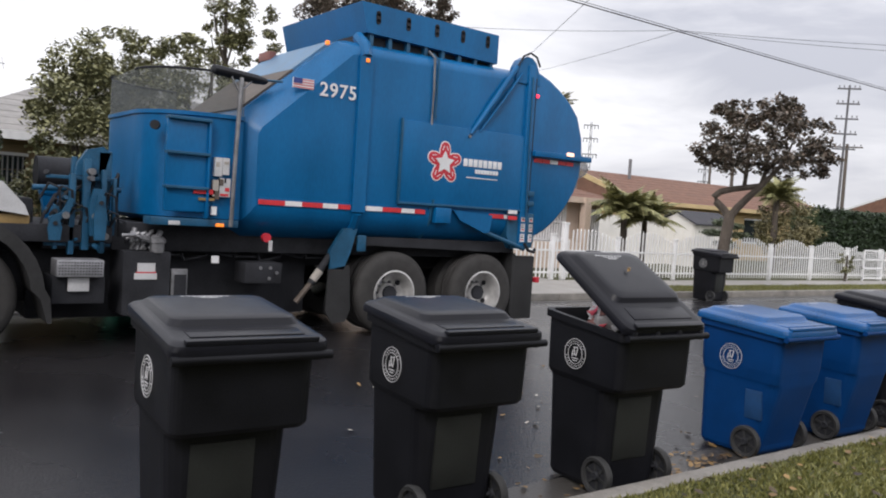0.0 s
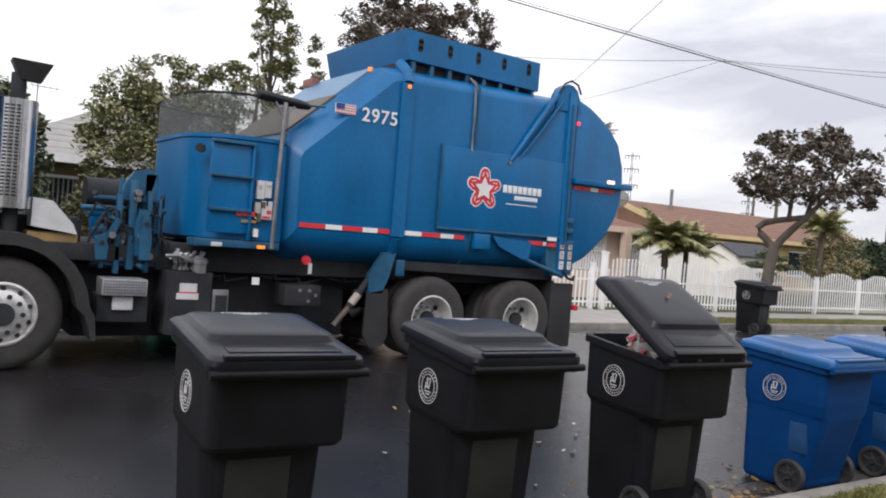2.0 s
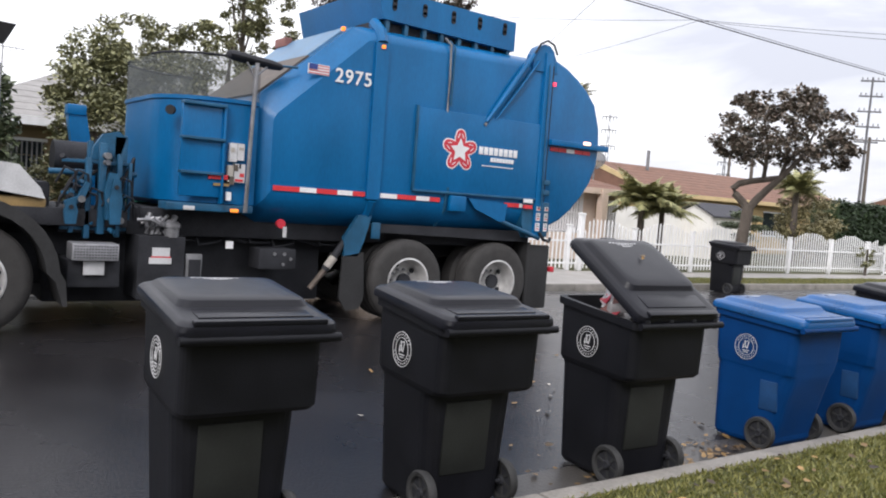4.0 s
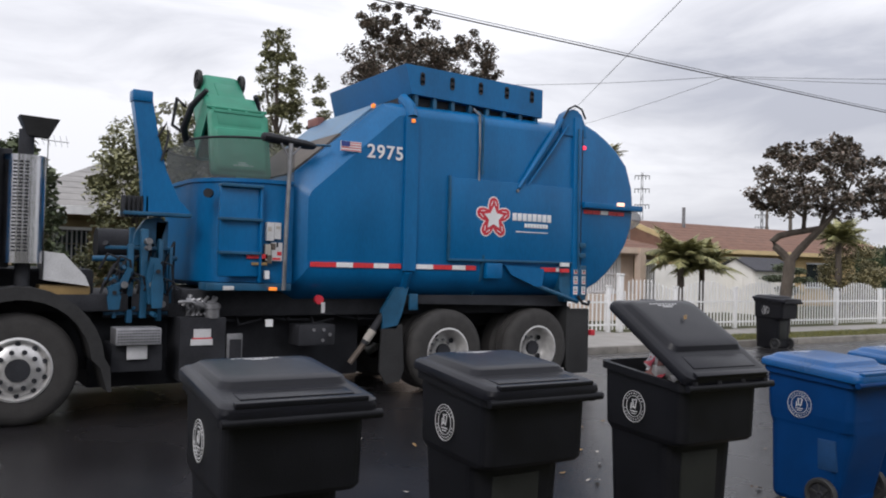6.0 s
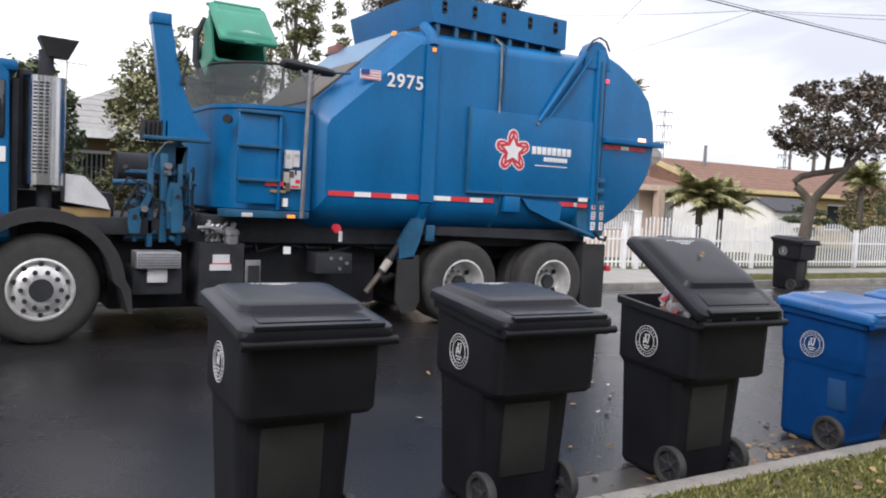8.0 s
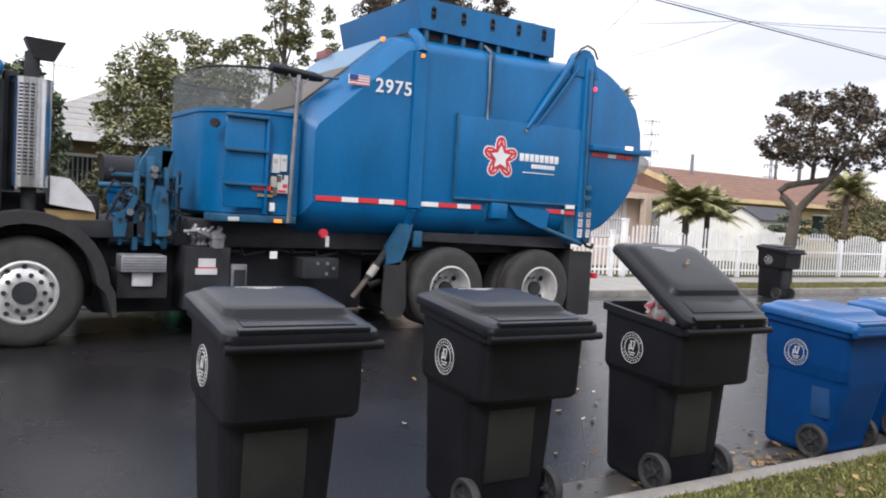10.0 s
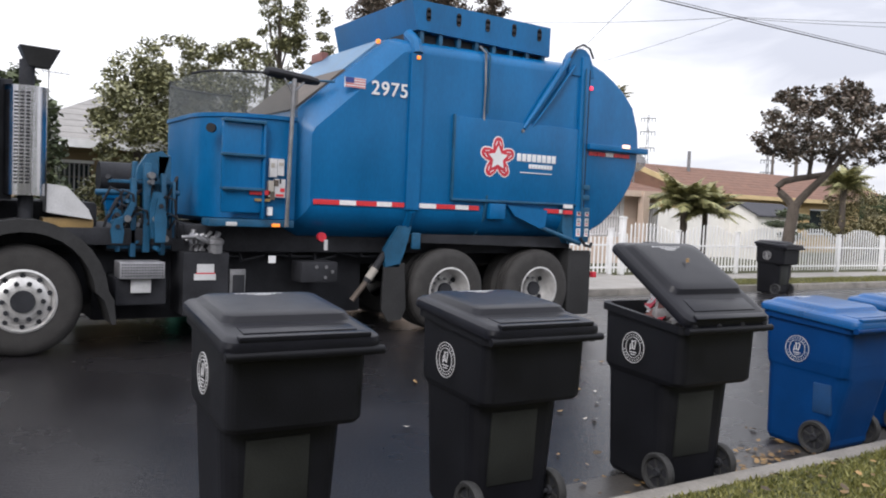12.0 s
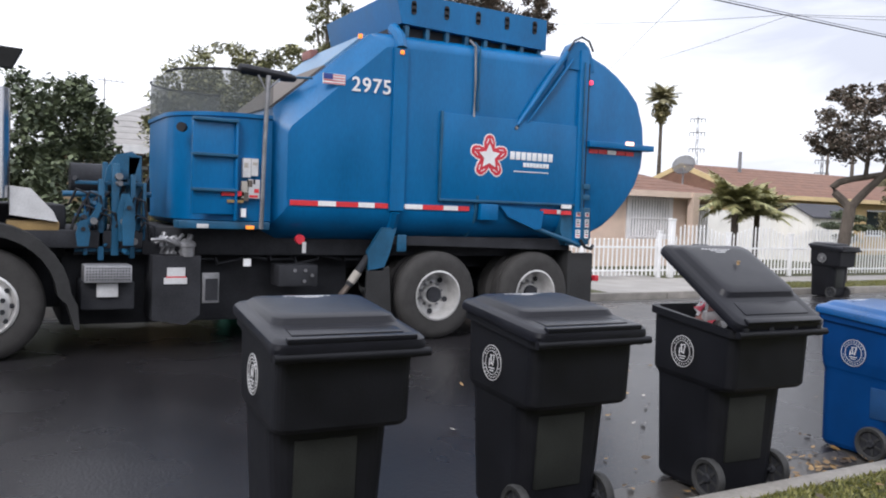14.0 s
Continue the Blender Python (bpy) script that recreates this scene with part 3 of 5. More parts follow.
# packer body: faces inset from a full outline give the chamfered edges
OUT = [(3.42, 1.20), (3.40, 1.45), (3.40, 2.44), (3.46, 2.54), (4.62, 3.52), (4.78, 3.57), (7.62, 3.62), (7.62, 1.10), (3.6, 1.10)]
INN = [(3.64, 1.52), (3.62, 1.62), (3.62, 2.30), (3.66, 2.38), (4.76, 3.36), (4.86, 3.38), (7.62, 3.40), (7.62, 1.53), (3.70, 1.53)]
ROUNDED = {0, 5, 6, 7, 8}


def ring_body(y, pts):
    return [(x, y, z) for x, z in pts]


def body_ring(u, left=True):
    """u from 0 at the flat side to 1 where the outline is full."""
    pts = []
    depth = 0.30
    for i, (a, b) in enumerate(zip(INN, OUT)):
        if i in ROUNDED:
            t = u * math.pi / 2
            k, y = math.sin(t), (0.62 if b[1] < 1.5 else 0.40) * (1 - math.cos(t))
        else:
            k, y = min(1.0, u * 1.6), depth * min(1.0, u * 1.6) * 0.6
        x, z = a[0] + (b[0] - a[0]) * k, a[1] + (b[1] - a[1]) * k
        pts.append((x, y if left else 2.43 - y, z))
    return pts


STEPS = [0, 0.15, 0.3, 0.45, 0.625, 0.8, 0.9, 1.0]
bm = loft(bmesh.new(), [body_ring(u) for u in STEPS] + [body_ring(u, False) for u in reversed(STEPS)])
part("packer_body", bm, BLUE, truck, "blue painted steel hopper body", 24)
# rounded tailgate
TAIL = [(7.64, 3.64), (7.95, 3.53), (8.17, 3.41), (8.38, 3.26), (8.56, 3.08), (8.68, 2.76), (8.71, 2.48), (8.68, 2.20), (8.58, 1.95), (8.42, 1.72), (8.22, 1.52), (8.02, 1.37), (7.82, 1.28), (7.64, 1.25)]


def inset_tail(k):
    return [(7.64 + (x - 7.64) * k, 2.4 + (z - 2.4) * (0.4 + 0.6 * k)) for x, z in TAIL]


bm = loft(bmesh.new(), [ring_body(-0.01, inset_tail(0.925)), ring_body(-0.002, inset_tail(0.955)), ring_body(0.022, inset_tail(0.978)), ring_body(0.06, inset_tail(0.993)), ring_body(0.12, TAIL), ring_body(2.37, TAIL), ring_body(2.43, inset_tail(0.985))])
part("tailgate", bm, BLUE, truck, "rounded blue tailgate")
# tailgate seam and post
part("rear_post", boxed(7.50, 7.64, -0.045, 0.06, 1.12, 3.66, 0.015), BLUE, truck)
part("rear_frame", prism_xz(bmesh.new(), [(7.30, 1.62), (7.78, 1.62), (7.80, 1.22), (7.72, 1.12), (7.40, 1.12), (7.30, 1.30)], -0.02, 0.60), BLUE_WORN_SHADED, truck, "worn blue frame below the tailgate seam")
part("rear_latch", boxed(7.64, 7.76, -0.045, 0.02, 1.14, 1.62, 0.012), BLUE_WORN_SHADED, truck)
part("latch_hook", tube(bmesh.new(), [(7.60, -0.06, 1.20), (7.68, -0.07, 1.10), (7.80, -0.05, 1.08), (7.86, 0.0, 1.12)], 0.022, 7), DARK, truck)
for z in (1.72, 1.86):
    part("hinge_lug", boxed(7.60, 7.72, -0.075, -0.03, z, z + 0.07, 0.01), BLUE_WORN_SHADED, truck)
part("seam_strip", boxed(7.650, 7.662, -0.035, 0.0, 1.30, 3.5, 0.003), DARK, truck)
part("hydraulic_line", tube(bmesh.new(), [(7.56, -0.06, 3.5), (7.57, -0.065, 2.4), (7.60, -0.06, 1.5)], 0.010), BLUE_WORN_SHADED, truck)
part("tail_hinge", prism_xz(bmesh.new(), [(7.28, 3.40), (7.30, 3.60), (7.36, 3.71), (7.46, 3.77), (7.56, 3.76), (7.64, 3.70), (7.70, 3.58), (7.74, 3.40)], -0.02, 0.14), BLUE, truck, "blue tailgate hinge cap")
part("hinge_hose", tube(bmesh.new(), [(7.30, -0.03, 3.62), (7.38, -0.04, 3.76), (7.50, -0.04, 3.82), (7.62, -0.04, 3.78), (7.70, -0.03, 3.66)], 0.014), DARK, truck)
for dx, r in ((0.0, 0.036), (0.15, 0.016)):
    part("tailgate_ram", tube(bmesh.new(), [(7.28 + dx * 0.7, -0.03, 3.60 - dx * 0.5), (6.94 + dx, -0.045, 3.14), (6.56 + dx, -0.03, 2.61 + dx * 0.3)], [r, r * 1.25, r * 0.7], 10), BLUE, truck)
part("ram_pin", cyl(bmesh.new(), (6.54, -0.05, 2.58), (6.54, 0.0, 2.58), 0.022, n=10), STEEL, truck)
bm = boxed(7.66, 8.78, -0.10, 0.06, 2.42, 2.50, 0.012)
part("light_shelf", bm, BLUE, truck)
for i in range(5):
    part("reflector_strip", boxed(7.72 + i * 0.155, 7.865 + i * 0.155, -0.022, 0.0, 2.345, 2.40), (REDREF, REDREF, WHITE, REDREF, REDREF)[i], truck)
part("marker_lamp", boxed(8.26, 8.40, -0.115, -0.10, 2.475, 2.525, 0.008), LITLAMP, truck, "lit marker lamp")
part("marker_lamp", boxed(7.66, 7.71, -0.05, -0.01, 3.23, 3.28, 0.008), REDLAMP, truck, "small red side lamp")
part("marker_lamp", boxed(4.91, 4.955, -0.06, -0.03, 3.29, 3.335, 0.008), AMBER, truck, "small amber side lamp")

# ribs, edges and seams of the body side
bm = loft(bmesh.new(), [[(x + s, y, z) for x, y, z in ((4.84, -0.035, z0), (5.02, -0.035, z0), (5.02, 0.05, z0), (4.84, 0.05, z0))] for s, z0 in ((0.0, 3.36), (0.0, 1.5))])
part("body_rib", bm, BLUE, truck)
part("body_rib", tube(bmesh.new(), [(4.93, 0.02, 1.5), (4.93, 0.12, 1.3), (4.92, 0.34, 1.1)], 0.075, 8), BLUE, truck)
part("body_rib", tube(bmesh.new(), [(4.93, 0.0, 3.36), (4.93, 0.05, 3.50), (4.93, 0.22, 3.62)], 0.075, 8), BLUE, truck)
part("body_rib", tube(bmesh.new(), [(6.02, -0.012, 1.72), (6.02, 0.02, 1.45), (6.00, 0.22, 1.2)], 0.03, 8), BLUE_WORN_SHADED, truck)
part("conduit", tube(bmesh.new(), [(5.92, 0.12, 3.60), (5.92, -0.02, 3.5), (5.93, -0.025, 3.1), (5.93, -0.02, 2.66)], 0.016), STEEL, truck)
part("conduit", tube(bmesh.new(), [(5.99, 0.12, 3.58), (5.99, -0.015, 3.48), (5.98, -0.02, 2.75)], 0.012), BLUE_WORN_SHADED, truck)
part("side_panel", boxed(5.50, 7.50, -0.03, 0.02, 1.66, 2.68, 0.008), BLUE, truck, "raised access panel")
part("panel_lip", boxed(5.48, 7.50, -0.05, 0.0, 1.635, 1.665, 0.006), BLUE_WORN_SHADED, truck)
part("panel_edge", boxed(5.475, 5.50, -0.045, 0.0, 1.65, 2.70, 0.006), BLUE_WORN_SHADED, truck)
part("bracket_box", boxed(6.05, 6.30, -0.07, 0.05, 1.42, 1.62, 0.015), BLUE, truck)
part("fender_plate", prism_xz(bmesh.new(), [(6.33, 1.60), (6.99, 1.56), (6.96, 1.33), (6.86, 1.32), (6.45, 1.47)], -0.07, -0.02), BLUE, truck, "angled blue guard plate")
part("tail_pipe_rail", tube(bmesh.new(), [(6.86, -0.03, 1.34), (7.25, -0.03, 1.23), (7.62, -0.03, 1.12)], 0.032), BLUE_WORN_SHADED, truck)
for x, w, l in ((7.525, 0.07, "small white warning notices"), (7.675, 0.06, "")):
    for z0, z1, mm in ((1.22, 1.33, WHITE), (1.36, 1.47, OFFWHITE), (1.50, 1.56, OFFWHITE)):
        part("decal", boxed(x, x + w, -0.058, -0.048, z0, z1), mm, truck, l)
        for q, pm in ((0.2, REDREF), (0.5, DARK), (0.75, STEEL)):
            zq = z0 + (z1 - z0) * q
            part("decal_print", boxed(x + 0.01, x + w * (0.9 - 0.3 * q), -0.060, -0.056, zq, zq + 0.014), pm, truck)
for z in (1.5, 1.58):
    part("reflector_strip", boxed(7.27, 7.42, -0.078, -0.055, z + 0.02, z + 0.07), REDREF if z < 1.55 else WHITE, truck)


def stripe_of(edges, z):
    for k, (a, b) in enumerate(zip(edges, edges[1:])):
        part("reflector_strip", boxed(a, b, -0.012, 0.006, z, z + 0.056), WHITE if k % 2 else REDREF, truck)


stripe_of([3.66, 3.98, 4.19, 4.46, 4.66, 4.83], 1.525)
part("reflector_strip", boxed(5.04, 5.28, -0.012, 0.006, 1.525, 1.581), WHITE, truck)
stripe_of([5.28, 5.56, 5.76, 5.92], 1.525)
stripe_of([6.98, 7.24, 7.42], 1.525)

# flag, fleet number and plain emblem
part("flag_decal", boxed(4.00, 4.26, -0.006, 0.012, 2.87, 2.985), WHITE, truck, "small flag with red stripes and a navy corner")
for k in range(4):
    part("flag_stripe", boxed(4.002, 4.258, -0.010, 0.0, 2.876 + k * 0.030, 2.885 + k * 0.030), RED, truck)
part("flag_corner", boxed(4.002, 4.11, -0.013, 0.0, 2.925, 2.983), NAVY, truck)


def lettering(text, size, m, material, parent, name):
    cu = bpy.data.curves.new(name, "FONT")
    cu.body, cu.size, cu.extrude, cu.space_character = text, size, 0.004, 1.12
    cu.offset = 0.003
    ob = bpy.data.objects.new(name, cu)
    me = bpy.data.meshes.new_from_object(ob)
    bpy.data.objects.remove(ob)
    me.materials.append(material)
    o = new(name, me)
    o.parent = parent
    o.matrix_basis = m
    return o


lettering("2975", 0.225, pose(4.335, -0.012, 2.825, 90, 0, 0), WHITE, truck, "fleet_number")


def star(r0, r1, y0, y1, cx, cz, fat=0.0):
    pts = []
    for k in range(10):
        a = radians(90 + 36 * k)
        r = r0 if k % 2 == 0 else r1
        pts.append((cx + r * math.cos(a), cz + r * math.sin(a)))
    bm = prism_xz(bmesh.new(), pts, y0, y1)
    if fat:
        es = [e for e in bm.edges if abs(e.verts[0].co.y - e.verts[1].co.y) > 1e-4]
        bmesh.ops.bevel(bm, geom=es, offset=fat, segments=3, affect="EDGES")
    return bm


def rosette(grow, y0):
    """Five rounded arms round a middle disc."""
    bm = bmesh.new()
    for k in range(5):
        a = radians(90 + 72 * k)
        cx, cz = 6.16 + 0.198 * math.cos(a), 2.20 + 0.198 * math.sin(a)
        yk = y0 - 0.0004 * k
        cyl(bm, (cx, yk, cz), (cx, -0.02, cz), 0.066 + grow, n=20)
        box(bm, 0, 0.185, yk + 0.0002, -0.02, -0.076 - grow, 0.076 + grow, m=pose(6.16, 0, 2.20, 0, -math.degrees(a), 0))
    return bm


part("star_emblem", rosette(0.016, -0.034), WHITE, truck, "white edge of a star shape")
part("star_emblem", rosette(0.0, -0.038), RED, truck, "red star-shaped outline")
part("star_emblem", star(0.155, 0.078, -0.046, -0.02, 6.16, 2.20), WHITE, truck, "white star")
for k in range(5):
    for side in (-1, 1):
        a = radians(90 + 72 * k)
        m = pose(6.16, 0, 2.20, 0, -math.degrees(a), 0) @ pose(0.19, 0, side * 0.03, 0, side * 24, 0)
        part("star_emblem", boxed(-0.035, 0.03, -0.044, -0.02, -0.005, 0.005, m=m), WHITE, truck)
for a, b, z0, z1 in (*((6.47 + 0.083 * k, 6.535 + 0.083 * k, 0, 0.10) for k in range(8)), *((6.67 + 0.05 * k, 6.71 + 0.05 * k, -0.085, -0.03) for k in range(8)), (6.53, 7.06, -0.15, -0.138)):
    part("name_bar", boxed(a, b, -0.038, -0.02, 2.185 + z0, 2.185 + z1, 0.002), WHITE, truck, "white bar of the fleet name")

# roof box with its row of round slots
RBX = [(4.99, 3.68), (7.05, 3.615), (7.05, 4.0), (4.90, 4.04)]
part("roof_box", prism_xz(bmesh.new(), RBX, 0.12, 2.36), BLUE, truck, "boxed roof guard with slots")
for x in (5.14, 5.58, 6.02, 6.44, 6.86):
    bm = bmesh.new()
    cyl(bm, (x, 0.11, 3.93), (x, 0.125, 3.93), 0.032, n=14)
    box(bm, x - 0.032, x + 0.032, 0.11, 0.124, 3.83, 3.93)
    cyl(bm, (x, 0.11, 3.83), (x, 0.125, 3.83), 0.032, n=14)
    part("slot", bm, DARK, truck, "dark slot")
for i in range(8):
    part("roof_bracket", boxed(5.05 + i * 0.27, 5.10 + i * 0.27, 0.14, 0.24, 3.46, 3.72, 0.004), BLUE_WORN_SHADED, truck)
# black box stands in for the shade between roof guard and body
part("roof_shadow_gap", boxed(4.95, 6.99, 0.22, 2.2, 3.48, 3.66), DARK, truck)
part("marker_lamp", boxed(4.50, 4.54, 0.20, 0.25, 3.46, 3.51, 0.008), AMBER, truck)
part("marker_lamp", boxed(4.50, 4.60, 1.85, 2.2, 3.46, 3.58, 0.01), FADED, truck, "red rear-facing lamp block")
# upper slope in pale blue, painted as the sky it would reflect
part("slope_plate", prism_xz(bmesh.new(), [(4.14, 3.09), (4.62, 3.50), (4.60, 3.535), (4.11, 3.12)], 0.30, 2.12), SKYSTEEL, truck, "blue slope plate with sky reflection in its colour")
part("slope_plate", prism_xz(bmesh.new(), [(3.52, 2.56), (4.14, 3.09), (4.10, 3.115), (3.48, 2.59)], 0.26, 2.16), RUST, truck, "dirty brown steel slope plate")

# hopper tub in front of the body
def hopper_ring(z, grow=0.0, x1=3.46):
    pts = []
    for k in range(9):
        a = radians(180 + 90 * k / 8)
        pts.append((3.20 + (0.72 + grow) * math.cos(a), 0.74 + (0.70 + grow) * math.sin(a), z))
    pts += [(x1, 0.04 - grow, z), (x1, 2.39 + grow, z)]
    for k in range(9):
        a = radians(90 + 90 * k / 8)
        pts.append((3.20 + (0.72 + grow) * math.cos(a), 1.69 + (0.70 + grow) * math.sin(a), z))
    return pts


bm = loft(bmesh.new(), [hopper_ring(1.28, -0.1), hopper_ring(1.34), hopper_ring(2.42), hopper_ring(2.43, 0.02), hopper_ring(2.47, 0.02), hopper_ring(2.47, -0.04), hopper_ring(1.5, -0.06)])
part("hopper", bm, BLUE, truck, "blue rounded loading hopper")
bm = bmesh.new()
a_ring, b_ring = hopper_ring(2.47, 0.0), hopper_ring(2.92, 0.0)
va, vb = [bm.verts.new(p) for p in a_ring], [bm.verts.new(p) for p in b_ring]
for k in range(len(va)):
    j = (k + 1) % len(va)
    if k != 9:
        bm.faces.new((va[k], va[j], vb[j], vb[k]))
part("mesh_guard", bm, MESH, truck, "dark wire mesh guard above the hopper")
rim_pts = hopper_ring(2.92, 0.0)
part("guard_rim", tube(bmesh.new(), rim_pts[:10], 0.014, 6), DARK, truck)
part("guard_rim", tube(bmesh.new(), rim_pts[10:], 0.014, 6), DARK, truck)
# stepped ladder pockets on the hopper side
for z in (1.66, 2.02, 2.38):
    part("ladder_step", boxed(2.62, 3.08, -0.05, 0.08, z - 0.02, z + 0.012, 0.006), BLUE_WORN_SHADED, truck)
for x in (3.07,):
    part("ladder_rail", boxed(x - 0.014, x + 0.014, -0.03, 0.08, 1.34, 2.40, 0.006), BLUE, truck)
part("hopper_panel", boxed(2.62, 3.06, 0.0, 0.06, 1.40, 2.40, 0.02), BLUE, truck)
part("hopper_base", boxed(2.5, 3.45, 0.02, 0.3, 1.25, 1.33, 0.01), BLUE_WORN_SHADED, truck)
part("grab_pole", tube(bmesh.new(), [(3.34, -0.04, 1.26), (3.35, -0.05, 2.1), (3.38, -0.04, 2.88)], 0.024, 10), STEEL, truck, "bare steel grab pole")
bm = loft(bmesh.new(), [[(3.08 + 0.63 * u, 0.06 + 0.09 * w * math.cos(a), 2.945 - 0.055 * u + 0.055 * w * math.sin(a)) for a in [2 * math.pi * k / 12 for k in range(12)]] for u, w in ((0, 0.45), (0.03, 0.85), (0.12, 1.0), (0.8, 0.95), (0.96, 0.7), (1.0, 0.4))])
part("mirror_hood", bm, DARK, truck, "dark rounded hood on the grab pole")
part("pole_fork", tube(bmesh.new(), [(3.28, 0.0, 2.88), (3.36, -0.03, 2.72), (3.52, 0.02, 2.87)], 0.012, 6), STEEL, truck)
part("hand_hole", cyl(bmesh.new(), (2.56, 0.20, 2.29), (2.53, 0.15, 2.29), 0.05, n=12), DARK, truck, "dark slot in the hopper side")
part("guard_stay", tube(bmesh.new(), [(3.62, 0.06, 2.9), (3.9, 0.06, 2.92)], 0.014), BLUE_WORN_SHADED, truck)
for (a, b, z0, z1, mm) in ((3.14, 3.22, 1.80, 2.0, OFFWHITE), (3.225, 3.30, 1.82, 2.0, OFFWHITE), (3.20, 3.32, 1.58, 1.78, OFFWHITE), (3.13, 3.19, 1.58, 1.76, PALEBIT), (3.13, 3.18, 1.38, 1.47, WHITE)):
    part("decal", boxed(a, b, -0.02, 0.045, z0, z1), mm, truck, "scuffed white notice")
for k, (x, z, w, h, mm) in enumerate(((3.15, 1.90, 0.04, 0.05, PALEBIT), (3.24, 1.93, 0.05, 0.03, PALEBIT), (3.20, 1.70, 0.04, 0.07, RUST), (3.26, 1.64, 0.05, 0.04, REDREF), (3.25, 1.73, 0.02, 0.05, DARK), (3.21, 1.59, 0.09, 0.025, REDREF), (3.15, 1.55, 0.05, 0.09, RUST))):
    part("decal_print", boxed(x, x + w, -0.024, 0.04, z, z + h), mm, truck)
part("reflector_strip", boxed(2.92, 3.15, -0.02, 0.045, 1.60, 1.65), REDREF, truck)
part("reflector_strip", boxed(2.98, 3.15, -0.02, 0.045, 1.53, 1.56), TAN, truck)
part("marker_lamp", boxed(3.19, 3.27, -0.03, 0.03, 1.255, 1.29, 0.008), AMBER, truck, "lit amber lamp")
part("marker_lamp", boxed(2.68, 2.80, 0.0, 0.05, 1.255, 1.30, 0.008), OFFWHITE, truck)
part("marker_lamp", cyl(bmesh.new(), (3.81, 0.10, 1.15), (3.81, 0.05, 1.15), 0.052, n=16), RED, truck, "round red lamp")
part("lamp_plate", boxed(3.83, 3.87, 0.03, 0.048, 1.0, 1.12), OFFWHITE, truck)

# under the hopper: tanks, step, boxes and hoses
bm = prism_xz(bmesh.new(), [(2.27, 0.96), (2.75, 0.96), (2.75, 0.34), (2.60, 0.24), (2.27, 0.30)], 0.10, 0.62)
part("oil_tank", bm, DARK, truck, "black hydraulic oil tank")
for x0, x1, z0, z1, mm in ((2.41, 2.59, 0.75, 0.84, OFFWHITE), (2.38, 2.61, 0.67, 0.735, OFFWHITE), (2.40, 2.60, 0.735, 0.75, REDREF)):
    part("decal", boxed(x0, x1, 0.085, 0.105, z0, z1), mm, truck)
rng = random.Random(11)
for k in range(7):
    x = 2.38 + 0.045 * k
    part("valve", tube(bmesh.new(), [(x, 0.22, 0.98), (x + rng.uniform(-0.06, 0.06), 0.2, 1.05), (x + rng.uniform(-0.1, 0.12), 0.24, 1.12 + rng.uniform(0, 0.08))], rng.uniform(0.018, 0.04), 8), STEEL, truck)
bm = lathe(bmesh.new(), [(0.0, 0.0), (0.075, 0.0), (0.075, 0.10), (0.088, 0.105), (0.088, 0.14), (0.06, 0.165), (0.0, 0.17)], 18, (2.62, 0.16, 0.95), "z")
part("filter_can", bm, STEEL, truck, "dull silver filler cap")
for k in range(5):
    part("valve", tube(bmesh.new(), [(2.56, 0.14, 1.06), (2.50 - 0.03 * k, 0.12, 1.13 + 0.02 * (k % 2)), (2.42 - 0.04 * k, 0.16, 1.09 + 0.03 * (k % 3))], 0.020, 7), STEEL, truck)
bm = boxed(2.77, 2.95, 0.12, 0.16, 0.46, 0.78, 0.01)
part("bracket_frame", bm, STEEL, truck)
part("bracket_void", boxed(2.805, 2.935, 0.115, 0.125, 0.49, 0.72), DARK, truck)
bm = bmesh.new()
for i in range(15):
    for j in range(5):
        box(bm, 1.64 + i * 0.0275, 1.654 + i * 0.0275, -0.004, 0.002, 0.725 + j * 0.028, 0.736 + j * 0.028)
part("tread_pattern", bm, DARK, truck, "dark tread-plate pattern")
part("step_plate", boxed(1.62, 2.06, 0.0, 0.3, 0.70, 0.87, 0.012), PLATE, truck, "bright tread-plate step")
part("plate", boxed(1.74, 1.94, 0.06, 0.09, 0.55, 0.69, 0.01), OFFWHITE, truck, "scuffed white plate")
part("battery_box", boxed(1.60, 2.10, 0.1, 0.7, 0.42, 0.70, 0.02), DARK, truck)
part("control_box", boxed(3.60, 4.05, 0.12, 0.45, 0.62, 0.86, 0.02), DARK, truck, "black control box with gauges")
for x, z in ((3.78, 0.80), (3.90, 0.80), (3.98, 0.745), (3.89, 0.68)):
    part("gauge", cyl(bmesh.new(), (x, 0.125, z), (x, 0.105, z), 0.02, n=10), STEEL, truck)
part("tag", boxed(3.20, 3.28, 0.10, 0.12, 0.85, 0.93), WHITE, truck)
for k in range(8):
    x = 2.3 + 0.3 * k
    part("hose", tube(bmesh.new(), [(x, 0.5, 1.2), (x + 0.1, 0.42, 0.95 - 0.05 * (k % 3)), (x + 0.35, 0.45, 0.9), (x + 0.5, 0.55, 1.1)], 0.02, 6), DARK, truck)

# guards before and behind the tandem
part("guard_bracket", prism_xz(bmesh.new(), [(4.80, 1.30), (4.98, 1.30), (4.90, 1.0), (4.82, 0.80), (4.64, 0.80), (4.62, 1.02)], 0.05, 0.11), BLUE_WORN_SHADED, truck, "blue guard bracket")
part("mudflap", prism_xz(bmesh.new(), [(4.62, 0.80), (4.90, 0.85), (4.94, 0.30), (4.88, 0.16), (4.70, 0.14), (4.60, 0.30)], 0.05, 0.08), FLAP, truck, "black rubber mudflap")
part("small_plate", boxed(5.0, 5.12, 0.06, 0.09, 1.02, 1.22, 0.01), BLUE_WORN_SHADED, truck)
